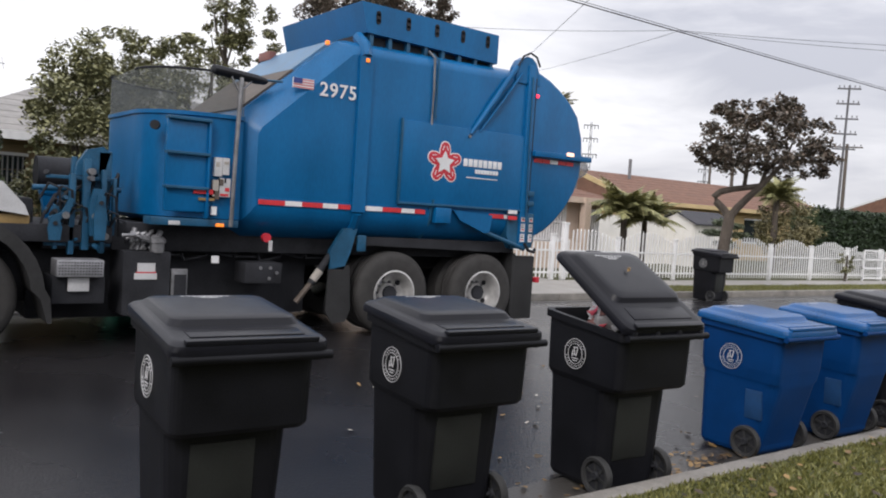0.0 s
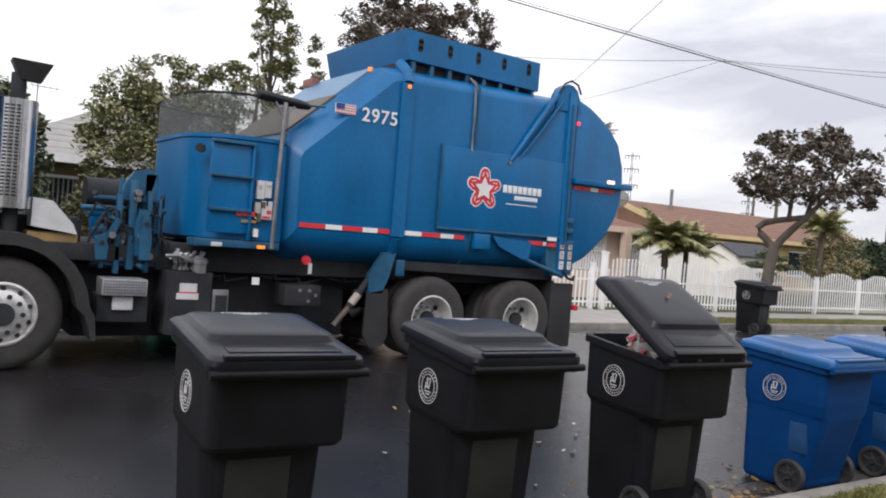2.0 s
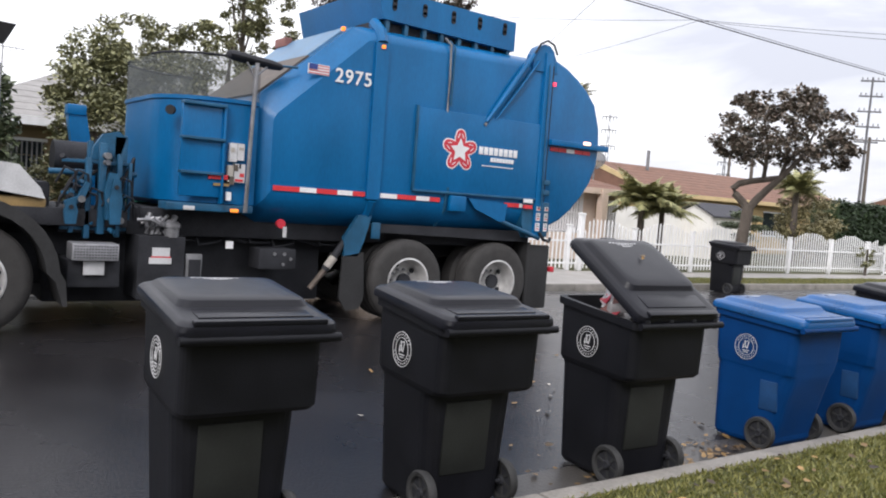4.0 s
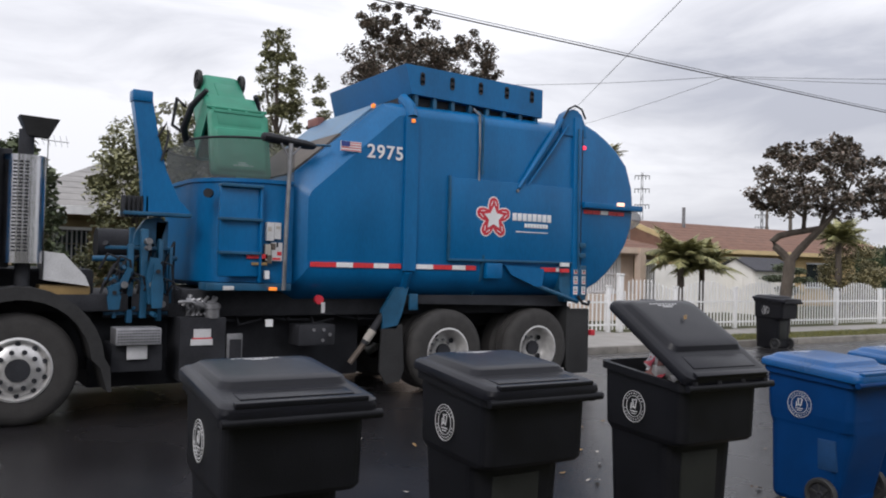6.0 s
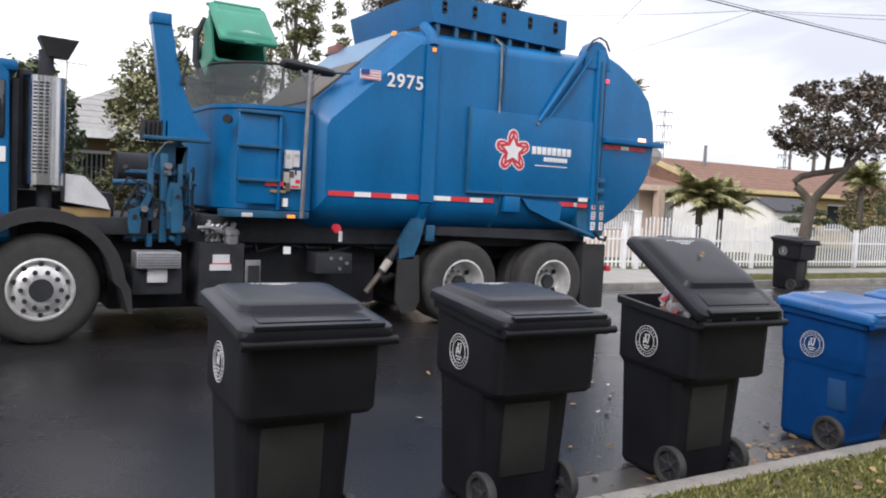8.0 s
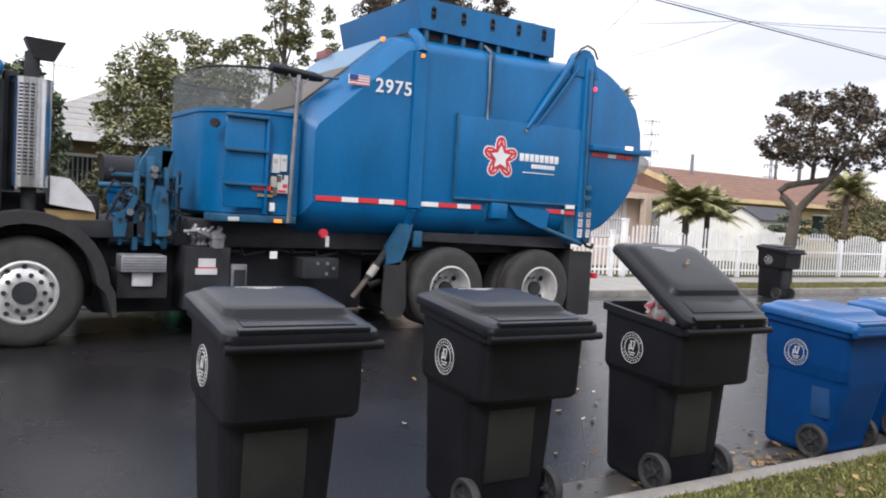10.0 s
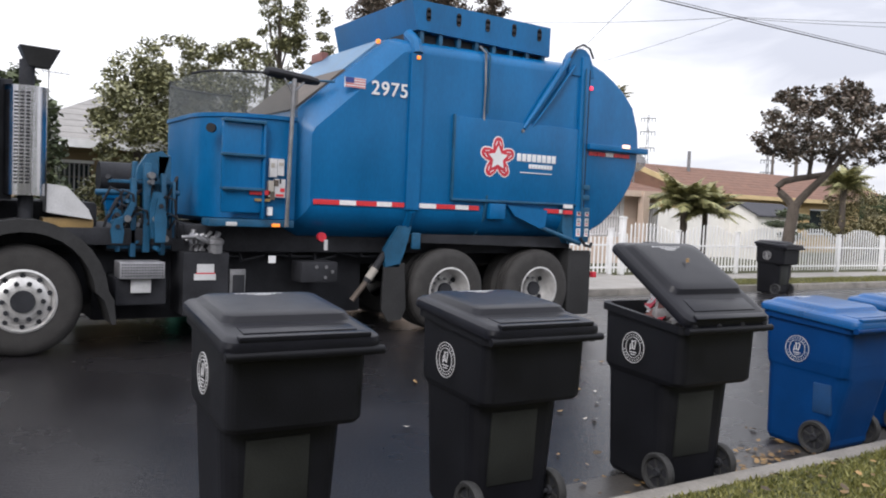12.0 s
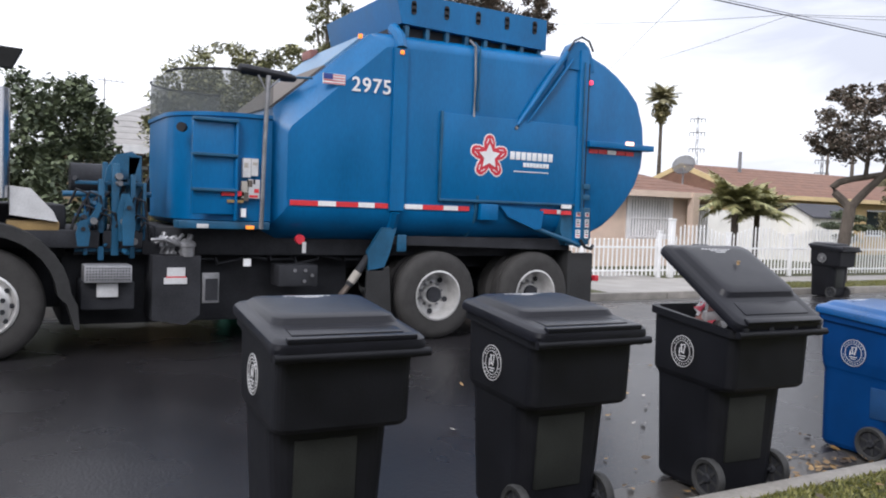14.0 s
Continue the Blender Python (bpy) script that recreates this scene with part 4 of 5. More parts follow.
part("diagonal_ram", tube(bmesh.new(), [(4.68, 0.1, 1.0), (4.42, 0.12, 0.62)], 0.045, 10), DARK, truck)
part("ram_sleeve", tube(bmesh.new(), [(4.53, 0.105, 0.78), (4.45, 0.12, 0.66)], 0.05, 10), PALEBIT, truck, "pale sleeve on the ram")
part("ram_rod", tube(bmesh.new(), [(4.42, 0.12, 0.62), (4.25, 0.14, 0.40)], 0.035, 8), RUST, truck)
part("mudflap", boxed(7.52, 7.92, 0.05, 0.12, 0.12, 1.02, 0.03), FLAP, truck, "black rubber mudflap")
part("mudflap", boxed(7.5, 7.56, 0.05, 0.7, 0.2, 1.05, 0.01), FLAP, truck)
part("tail_lamp", boxed(7.94, 8.01, 0.02, 0.10, 0.64, 0.72, 0.01), RED, truck, "small red tail lamp")
part("lamp_bracket", boxed(7.70, 7.96, 0.10, 0.16, 0.62, 0.76, 0.01), DARK, truck)
part("wheel_arch", prism_xz(bmesh.new(), [(4.95, 1.2), (7.55, 1.2), (7.55, 1.05), (4.95, 1.10)], 0.1, 2.3), DARK, truck)

# cab, fender and exhaust
CAB = [(-1.35, 0.72), (-1.45, 1.25), (-1.30, 1.70), (-1.05, 2.52), (-0.90, 2.62), (0.35, 2.64), (0.48, 2.54), (0.50, 0.95), (0.15, 0.90), (-0.2, 0.72)]
bm = loft(bmesh.new(), [ring_body(0.10, [(x * 0.97, 0.08 + z * 0.97) for x, z in CAB]), ring_body(0.16, CAB), ring_body(2.24, CAB), ring_body(2.30, [(x * 0.97, 0.08 + z * 0.97) for x, z in CAB])])
part("cab", bm, BLUE, truck, "blue cab")
part("door_window", prism_xz(bmesh.new(), [(-0.80, 1.90), (-0.70, 2.42), (0.06, 2.44), (0.08, 1.90)], 0.08, 0.12), GLASS, truck, "dark door window")
part("cab_stripe", boxed(-1.2, 0.45, 0.085, 0.12, 1.70, 1.84), WHITE, truck)
part("warning_triangle", prism_xz(bmesh.new(), [(0.22, 1.22), (0.42, 1.22), (0.32, 1.40)], 0.08, 0.11), REDREF, truck)
part("quarter_window", boxed(0.14, 0.44, 0.075, 0.12, 1.92, 2.46, 0.03), GLASS, truck, "dark quarter window")
part("cab_back", boxed(0.50, 0.56, 0.2, 2.2, 0.95, 2.5, 0.02), DARK, truck)
part("roof_visor", boxed(-1.1, 0.55, 0.12, 2.28, 2.55, 2.66, 0.04), BLUE, truck)
arc = [(0.76 + 0.75 * math.cos(radians(a)), 0.53 + 0.75 * math.sin(radians(a))) for a in range(170, 4, -11)]
inner = [(0.76 + 0.63 * math.cos(radians(a)), 0.53 + 0.63 * math.sin(radians(a))) for a in range(5, 171, 11)]
part("fender", prism_xz(bmesh.new(), arc + [(1.56, 0.50), (1.58, 0.26), (1.54, 0.26), (1.47, 0.50)] + inner[0:], -0.09, 0.42), FLAP, truck, "black moulded fender")
part("engine_block", boxed(-0.2, 1.5, 0.6, 1.9, 0.9, 1.45, 0.05), DARK, truck)
part("deck", boxed(0.5, 2.2, 0.3, 2.1, 1.02, 1.2, 0.02), DARK, truck)
bm = cyl(bmesh.new(), (0.79, 0.33, 1.50), (0.79, 0.33, 2.54), 0.195, n=32)
part("heat_shield", bm, CHROME, truck, "perforated chrome exhaust shield")
for k in range(26):
    for c in range(3):
        a = radians(-118 + 15 * c)
        p = Vector((0.79 + 0.196 * math.cos(a), 0.33 + 0.196 * math.sin(a), 1.62 + k * 0.034))
        part("vent_slot", boxed(-0.018, 0.018, -0.004, 0.004, -0.008, 0.008, m=Matrix.Translation(p) @ pose(0, 0, 0, 0, 0, math.degrees(a) + 90)), DARK, truck)
part("exhaust_pipe", cyl(bmesh.new(), (0.80, 0.33, 1.1), (0.80, 0.33, 2.80), 0.07, n=16), DARK, truck)
bm = loft(bmesh.new(), [ring_rect(0.10, -0.08, 0.08, 2.74, 2.74, 0.02), ring_rect(0.18, -0.13, 0.13, 2.92, 2.92, 0.02)])
bmesh.ops.transform(bm, matrix=pose(0.80, 0.33, 0, 0, 2, 0), verts=bm.verts)
part("exhaust_hood", bm, FLAP, truck, "flared exhaust hood")
part("shield_back", boxed(0.56, 0.68, 0.30, 0.60, 1.45, 2.60, 0.02), DARK, truck)
part("intake_cover", prism_xz(bmesh.new(), [(0.98, 1.62), (1.16, 1.60), (1.36, 1.38), (1.40, 1.28), (0.98, 1.34)], 0.25, 0.8), OFFWHITE, truck, "pale angular engine cover")
part("tan_cover", boxed(0.95, 1.42, 0.3, 0.8, 1.18, 1.29, 0.03), TAN, truck)

# linkage between cab and hopper
rng = random.Random(5)
for x, y, z0, z1, w in ((1.66, 0.35, 0.95, 1.40, 0.022), (1.80, 0.30, 0.9, 1.72, 0.028), (1.93, 0.28, 0.95, 1.88, 0.035), (2.10, 0.30, 0.92, 1.78, 0.025), (2.02, 0.5, 1.0, 1.98, 0.03), (1.86, 0.55, 1.0, 1.9, 0.025), (2.16, 0.45, 1.0, 1.95, 0.02), (1.73, 0.45, 1.0, 1.6, 0.02), (2.22, 0.35, 1.1, 1.7, 0.018)):
    part("lift_link", boxed(x - w, x + w, y, y + 0.08, z0, z1, 0.01), BLUE_WORN_SHADED, truck, "worn blue lift linkage, darkened for shade")
part("lift_link", prism_xz(bmesh.new(), [(1.96, 1.10), (2.07, 1.10), (2.10, 1.42), (2.05, 1.58), (1.98, 1.58), (1.94, 1.40)], 0.2, 0.26), BLUE_WORN_SHADED, truck)
part("lift_link", prism_xz(bmesh.new(), [(1.58, 1.22), (1.74, 1.28), (1.80, 1.46), (1.76, 1.48), (1.69, 1.33), (1.56, 1.27)], 0.2, 0.26), BLUE_WORN_SHADED, truck)
part("lift_link", prism_xz(bmesh.new(), [(1.84, 1.70), (2.12, 1.74), (2.18, 1.96), (2.10, 2.02), (1.95, 1.98), (1.86, 1.84)], 0.42, 0.50), BLUE_WORN_SHADED, truck)
for z in (1.0, 1.35, 1.68):
    part("link_bar", boxed(1.56, 2.2, 0.36, 0.41, z - 0.018, z + 0.018, 0.006), BLUE_WORN_SHADED, truck)
for x, z in ((2.0, 1.30), (1.95, 1.75), (1.72, 1.30), (2.1, 1.1)):
    part("pin", cyl(bmesh.new(), (x, 0.17, z), (x, 0.3, z), 0.035, n=12), STEEL, truck)
part("roll_drum", cyl(bmesh.new(), (1.55, 0.9, 1.72), (2.0, 0.9, 1.72), 0.17, n=20), DARK, truck)
part("slide_rail", boxed(1.55, 2.25, 0.4, 2.3, 0.95, 1.08, 0.02), DARK, truck)
for k in range(6):
    x = 1.5 + 0.12 * k
    part("hose", tube(bmesh.new(), [(x, 0.42, 1.05), (x + 0.05, 0.36, 1.3 + 0.1 * (k % 3)), (x + 0.16, 0.42, 1.5 + 0.05 * k), (x + 0.2, 0.6, 1.4)], 0.016, 6), DARK, truck)

rng = random.Random(27)
for k in range(14):
    x, z = rng.uniform(1.55, 2.22), rng.uniform(1.0, 1.75)
    y = rng.uniform(0.24, 0.55)
    part("fitting", cyl(bmesh.new(), (x, y, z), (x + rng.uniform(-0.05, 0.05), y - 0.06, z + rng.uniform(-0.05, 0.05)), rng.uniform(0.014, 0.032), n=8), (STEEL, BLUE_WORN_SHADED, DARK)[k % 3], truck)
for k in range(9):
    x = rng.uniform(1.5, 2.15)
    z = rng.uniform(1.05, 1.5)
    part("hose", tube(bmesh.new(), [(x, 0.34, z), (x + 0.06, 0.24, z + 0.16), (x + 0.16, 0.26, z + 0.12), (x + 0.2, 0.34, z - 0.1)], 0.013, 6), DARK, truck)
for x, z0, z1 in ((1.62, 1.05, 1.30), (2.04, 1.06, 1.52)):
    part("clevis", prism_xz(bmesh.new(), [(x - 0.05, z0), (x + 0.05, z0), (x + 0.065, (z0 + z1) / 2), (x + 0.03, z1), (x - 0.03, z1), (x - 0.065, (z0 + z1) / 2)], 0.15, 0.19), BLUE_WORN_SHADED, truck)
    part("pin", cyl(bmesh.new(), (x, 0.13, z1 - 0.08), (x, 0.2, z1 - 0.08), 0.022, n=10), DARK, truck)
part("cross_tube", cyl(bmesh.new(), (1.45, 0.45, 1.56), (2.3, 0.45, 1.58), 0.03, n=10), BLUE_WORN_SHADED, truck)

# lift arm; the arm and its foot move together
arm = part("lift_arm", prism_xz(bmesh.new(), [(1.765, 3.22), (1.80, 3.31), (1.95, 3.31), (1.965, 3.2), (2.03, 2.85), (2.12, 2.50), (2.26, 2.20), (2.38, 2.08), (2.38, 2.04), (1.90, 2.04), (1.87, 2.5), (1.80, 3.0)], 0.26, 0.40), BLUE, truck, "blue lifting arm")
part("arm_cap", boxed(1.755, 1.96, 0.24, 0.42, 3.20, 3.32, 0.02), BLUE, arm)
part("arm_post", boxed(2.05, 2.20, 0.42, 0.52, 1.0, 1.98, 0.02), BLUE_WORN_SHADED, truck)
for k in range(6):
    part("grille_bar", boxed(1.70 + 0.045 * k, 1.718 + 0.045 * k, 0.26, 0.40, 2.0, 2.22), DARK, arm)
part("arm_foot", boxed(1.70, 2.40, 0.24, 0.44, 2.02, 2.06, 0.01), BLUE_WORN_SHADED, arm)
part("arm_hose", tube(bmesh.new(), [(2.02, 0.24, 2.85), (2.10, 0.22, 3.0), (2.12, 0.22, 2.85), (2.06, 0.24, 2.6)], 0.014), DARK, arm)
# gripper around the lifted bin; local origin at the bin's foot
grip = part("gripper", tube(bmesh.new(), [(0.0, 0.50, 0.62), (0.36, 0.48, 0.62), (0.44, 0.25, 0.62), (0.42, -0.10, 0.62), (0.30, -0.36, 0.62)], [0.05, 0.05, 0.045, 0.04, 0.03], 8), DARK, truck, "black gripper arms holding the bin")
part("gripper_claw", tube(bmesh.new(), [(0.0, 0.50, 0.62), (-0.36, 0.48, 0.62), (-0.44, 0.25, 0.62), (-0.42, -0.10, 0.62), (-0.30, -0.36, 0.62)], [0.05, 0.05, 0.045, 0.04, 0.03], 8), DARK, grip)
for sx in (-1, 1):
    part("gripper_hose", tube(bmesh.new(), [(sx * 0.2, 0.5, 0.6), (sx * 0.5, 0.45, 0.35), (sx * 0.46, 0.2, 0.12), (sx * 0.3, 0.4, 0.0)], 0.022, 6), DARK, grip)
part("gripper_beam", boxed(-0.2, 0.2, 0.46, 0.60, 0.45, 0.80, 0.02), DARK, grip)


# ---- across the street: fence, houses, poles ----
fence = thing("picket_fence", "white painted metal picket fence along the far pavement", "fence", pose(0, 14.9, 0.15))
picket_meshes = []
for h in range(12):
    bm = boxed(-0.017, 0.017, -0.0125, 0.0125, 0.06, 0.86 + 0.04 * h)
    bmesh.ops.create_cone(bm, cap_ends=False, segments=4, radius1=0.03, radius2=0.0, depth=0.07, matrix=Matrix.Translation((0, 0, 0.895 + 0.04 * h)))
    me = bpy.data.meshes.new("picket")
    bm.to_mesh(me)
    bm.free()
    me.materials.append(FENCE)
    picket_meshes.append(me)
bm = boxed(-0.05, 0.05, -0.05, 0.05, 0, 1.12, 0.006)
box(bm, -0.065, 0.065, -0.065, 0.065, 1.12, 1.16, 0.006)
post_ob = part("post", bm, FENCE, fence)
post_ob.location = (11.9, 0, 0)
for x in np.arange(14.3, 44, 2.4):
    o = new("post", post_ob.data)
    o.parent, o.location = fence, (float(x), 0, 0)
for x in np.arange(9.6, 44.0, 0.135):
    u = ((x - 11.9) % 2.4) / 2.4
    bowed = 14.9 < x < 29.4
    h = int(round((4.5 if x < 31.5 else 2.5) + (-2.0 + 8.0 * math.sin(math.pi * u) ** 0.9 if bowed else (-1.5 * math.sin(math.pi * u)))))
    if x < 14.3:
        h = 1
    o = new("picket", picket_meshes[max(0, min(11, h))])
    o.parent, o.location = fence, (float(x), 0, 0)
for z in (0.16, 0.72):
    part("fence_rail", boxed(9.5, 44, -0.018, 0.018, z, z + 0.045), FENCE, fence)
gp = thing("gate_post", "white painted gate post, taller than the fence", "post", pose(14.68, 14.88, 0.15))
part("shaft", boxed(-0.065, 0.065, -0.065, 0.065, 0, 1.40, 0.01), FENCE, gp)
part("cap", boxed(-0.08, 0.08, -0.08, 0.08, 1.40, 1.46, 0.02), FENCE, gp)
g = thing("fence_frame", "white square-framed panel standing against the fence", "fence panel", pose(30.15, 14.70, 0.15))
for z in (0.06, 0.42, 0.74, 1.06):
    part("bar", boxed(-0.70, 0.70, -0.03, 0.03, z, z + 0.06), FENCE, g)
for x in (-0.70, 0.64):
    part("upright", boxed(x, x + 0.06, -0.032, 0.032, 0.0, 1.12), FENCE, g)


def gable_house(name, label, x0, x1, y0, y1, base, eave, ridge, wall, roof, fascia, hip=(0.0, 0.0), over=0.5):
    h = thing(name, label, "house")
    part("wall", boxed(x0, x1, y0, y1, base, eave), wall, h)
    ym = (y0 + y1) / 2
    X0, X1, Y0, Y1 = x0 - over, x1 + over, y0 - over, y1 + over
    drop = 0.06
    bm = bmesh.new()
    lo = [(X0, Y0, eave - drop), (X1, Y0, eave - drop), (X1, Y1, eave - drop), (X0, Y1, eave - drop)]
    up = [(X0 + hip[0], ym, ridge), (X1 - hip[1], ym, ridge)]
    v = [bm.verts.new(p) for p in lo + up]
    for f in ((0, 1, 5, 4), (2, 3, 4, 5), (0, 4, 3), (1, 2, 5)):
        bm.faces.new([v[i] for i in f])
    bm.faces.new([v[i] for i in (3, 2, 1, 0)])
    bmesh.ops.recalc_face_normals(bm, faces=bm.faces)
    part("roof", bm, roof, h)
    # courses of shingles stand proud as thin lips
    for k in range(1, 9):
        t = k / 9
        ya, za = Y0 + (ym - Y0) * t, eave - drop + (ridge - eave + drop) * t
        xa, xb = X0 + hip[0] * t, X1 - hip[1] * t
        part("shingle_course", boxed(xa, xb, ya, ya + 0.14, za - 0.02, za + 0.010), roof, h)
    part("fascia", boxed(X0, X1, Y0 - 0.03, Y0 + 0.02, eave - drop - 0.16, eave - drop + 0.02), fascia, h)
    for s, xx in ((0, X0), (1, X1)):
        if hip[s] == 0:
            bm = bmesh.new()
            for ya in (Y0, Y1):
                a, b = Vector((xx, ya, eave - drop)), Vector((xx, ym, ridge))
                q = [a + Vector((-0.03, 0, 0.03)), b + Vector((-0.03, 0, 0.03)), b + Vector((-0.03, 0, -0.2)), a + Vector((-0.03, 0, -0.2))]
                loft(bm, [[p for p in q], [p + Vector((0.06, 0, 0)) for p in q]])
            part("barge_board", bm, fascia, h)
    return h


def window(h, x0, x1, y, z0, z1, bars=0, bar_mat=WHITE, half=0.015):
    part("window", boxed(x0, x1, y - 0.03, y + 0.02, z0, z1), GLASS, h)
    w = part("window_frame", boxed(x0 - 0.06, x1 + 0.06, y - 0.05, y - 0.03, z1, z1 + 0.07), WHITE, h)
    part("window_sill", boxed(x0 - 0.08, x1 + 0.08, y - 0.08, y - 0.02, z0 - 0.08, z0), WHITE, h)
    for k in range(bars):
        x = x0 + (x1 - x0) * (k + 0.5) / bars
        part("window_bar", boxed(x - half, x + half, y - 0.07, y - 0.05, z0, z1), bar_mat, h)


hB = gable_house("house", "peach stucco bungalow with a low brown roof and barred window", 9.5, 20.3, 19.0, 26, 0.1, 2.45, 3.45, STUCCO_P, ROOF_B, STUCCO_P, (3.0, 3.0))
window(hB, 16.9, 18.6, 19.0, 0.95, 2.2, 15, WHITE, 0.04)
for x in (16.82, 18.60):
    part("window_frame", boxed(x, x + 0.08, 18.93, 18.99, 0.9, 2.27), WHITE, hB)
for z in (0.97, 1.55, 2.13):
    part("window_bar", boxed(16.9, 18.6, 18.90, 18.925, z, z + 0.05), WHITE, hB)
# flat panel; the recess's shade comes only from its darker colour
part("porch_recess", boxed(19.32, 20.25, 18.96, 19.0, 0.3, 2.2), TAN_WALL, hB, "shaded porch doorway")
for k in range(9):
    part("gate_bar", boxed(19.36 + 0.10 * k, 19.40 + 0.10 * k, 18.90, 18.94, 0.3, 2.05), WHITE, hB)
for z in (0.4, 1.2, 2.0):
    part("gate_bar", boxed(19.34, 20.24, 18.885, 18.90, z, z + 0.05), WHITE, hB)
part("porch_pillar", boxed(19.0, 19.25, 18.4, 18.65, 0.1, 2.4), STUCCO_P, hB)
part("porch_wall", boxed(13.5, 18.8, 18.3, 18.5, 0.1, 0.95), STUCCO_P, hB)
hA = gable_house("house", "pale yellow house with a long brown shingle roof", 28.0, 43.5, 24.0, 31.0, 0.1, 2.75, 4.05, STUCCO_Y, ROOF_B, FASCIA)
part("gable_wall", prism_xz(bmesh.new(), [(0, 2.7), (7.0, 2.7), (3.5, 4.0)], -0.1, 0.05), FASCIA, hA).matrix_basis = pose(27.95, 24.0, 0, 0, 0, 90)
window(hA, 31.0, 33.0, 24.0, 1.1, 2.2)
window(hA, 36.0, 38.0, 24.0, 1.1, 2.2)
part("vent_pipe", cyl(bmesh.new(), (30.5, 26.8, 3.5), (30.5, 26.8, 4.75), 0.08, n=12), STEEL, hA, "grey roof vent pipe")
yard_wall = tagged(part("yard_wall", boxed(20.35, 26.4, 20.8, 21.0, 0.1, 1.95), STUCCO_W), "white rendered garden wall between the houses", "wall", kind="structure")
shed = thing("garden_shed", "white garden shed with a dark sloping roof", "shed")
SHED = [(19.55, 0.1), (21.25, 0.1), (21.25, 1.80), (20.40, 2.20), (19.55, 1.80)]
part("wall", loft(bmesh.new(), [[(x, y, z) for y, z in SHED] for x in (26.12, 28.60)]), STUCCO_W, shed)
for y0, y1, z0 in ((19.38, 20.40, 1.76), (21.42, 20.40, 1.76)):
    slab = [(y0, z0), (y1, 2.25), (y1, 2.31), (y0, z0 + 0.06)]
    part("roof", loft(bmesh.new(), [[(x, y, z) for y, z in slab] for x in (26.0, 28.75)]), ROOF_D, shed)
for k in range(6):
    part("wall_board", boxed(26.15 + 0.42 * k, 26.17 + 0.42 * k, 19.52, 19.55, 0.1, 1.76), STUCCO_W, shed)
for k in range(4):
    part("wall_board", boxed(26.09, 26.12, 19.6 + 0.42 * k, 19.62 + 0.42 * k, 0.1, 1.80), STUCCO_W, shed)

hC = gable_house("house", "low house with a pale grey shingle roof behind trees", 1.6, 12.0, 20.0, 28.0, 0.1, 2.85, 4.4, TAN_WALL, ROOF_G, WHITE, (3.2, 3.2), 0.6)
window(hC, 2.4, 3.1, 20.0, 1.0, 2.3, 7, STEEL)
window(hC, 4.2, 5.6, 20.0, 1.1, 2.2, 8, STEEL)
for k in range(9):
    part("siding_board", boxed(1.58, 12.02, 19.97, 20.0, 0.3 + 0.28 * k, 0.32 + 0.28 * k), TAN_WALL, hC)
hD = gable_house("house", "distant white house with a red tiled roof", 80, 98, 34, 42, 0, 4.2, 5.8, STUCCO_W, ROOF_B, WHITE)
gable_house("house", "dark-roofed house half hidden by trees", -16, -2.5, 21, 28, 0.1, 2.8, 4.3, STUCCO_W, ROOF_G, WHITE, (2.5, 2.5))

ant = thing("tv_antenna", "thin metal roof antenna", "antenna", pose(2.32, 21.0, 3.5))
part("mast", cyl(bmesh.new(), (0, 0, 0), (0, 0, 0.95), 0.014, n=6), STEEL, ant)
part("boom", cyl(bmesh.new(), (-0.15, 0, 0.9), (0.45, 0, 0.88), 0.010, n=6), STEEL, ant)
for k in range(5):
    s = 0.32 - 0.04 * k
    part("element", cyl(bmesh.new(), (-0.12 + 0.13 * k, -s, 0.9 - 0.15), (-0.12 + 0.13 * k, s, 0.9 + 0.15), 0.006, n=5), STEEL, ant)
dish = thing("satellite_dish", "grey mesh satellite dish on a roof", "satellite dish", pose(20.9, 20.8, 3.0, 0, 0, 0))
part("mast", cyl(bmesh.new(), (0, 0, -0.4), (0, 0, 0.35), 0.03, n=8), STEEL, dish)
bm = lathe(bmesh.new(), [(0.02, 0.12), (0.2, 0.09), (0.38, 0.0), (0.40, 0.0), (0.21, 0.11), (0.02, 0.14)], 20)
bmesh.ops.transform(bm, matrix=pose(0, 0, 0.45, 0, 0, -62) @ pose(0, 0, 0, -32, 0, 0), verts=bm.verts)
part("reflector", bm, DISH, dish, "see-through mesh reflector")


def lattice_tower(x, y, h, w, arms, label):
    """A power tower of four legs, braces and arms."""
    t = thing("power_tower", label, "power tower", pose(x, y, 0, 0, 0, -45), "power line towers")
    for sx in (-1, 1):
        for sy in (-1, 1):
            part("leg", tube(bmesh.new(), [(sx * w, sy * w, 0), (sx * w * 0.45, sy * w * 0.45, h * 0.7), (sx * w * 0.3, sy * w * 0.3, h)], 0.11, 4), STEEL, t)
    for k in range(10):
        z0, z1 = h * k / 10, h * (k + 1) / 10
        a = w * (1 - 0.7 * k / 10)
        s = 1 if k % 2 else -1
        for yy in (-1, 1):
            part("brace", tube(bmesh.new(), [(-s * a, yy * a, z0), (s * a * 0.93, yy * a * 0.93, z1)], 0.06, 4), STEEL, t)
    for z in arms:
        part("cross_arm", boxed(-1.9, 1.9, -0.15, 0.15, z - 0.12, z + 0.12), STEEL, t)
        for xx in (-1.8, -0.9, 0.9, 1.8):
            part("insulator", cyl(bmesh.new(), (xx, 0, z - 1.0), (xx, 0, z - 0.1), 0.12, n=6), STEEL, t)
    return t


lattice_tower(154.9, 150, 26.9, 0.6, (26, 22.6, 18.5), "grey steel lattice power tower far behind the houses")
lattice_tower(203.5, 150, 22.5, 0.6, (21.8, 18.5, 15), "grey steel lattice power tower far behind the houses")


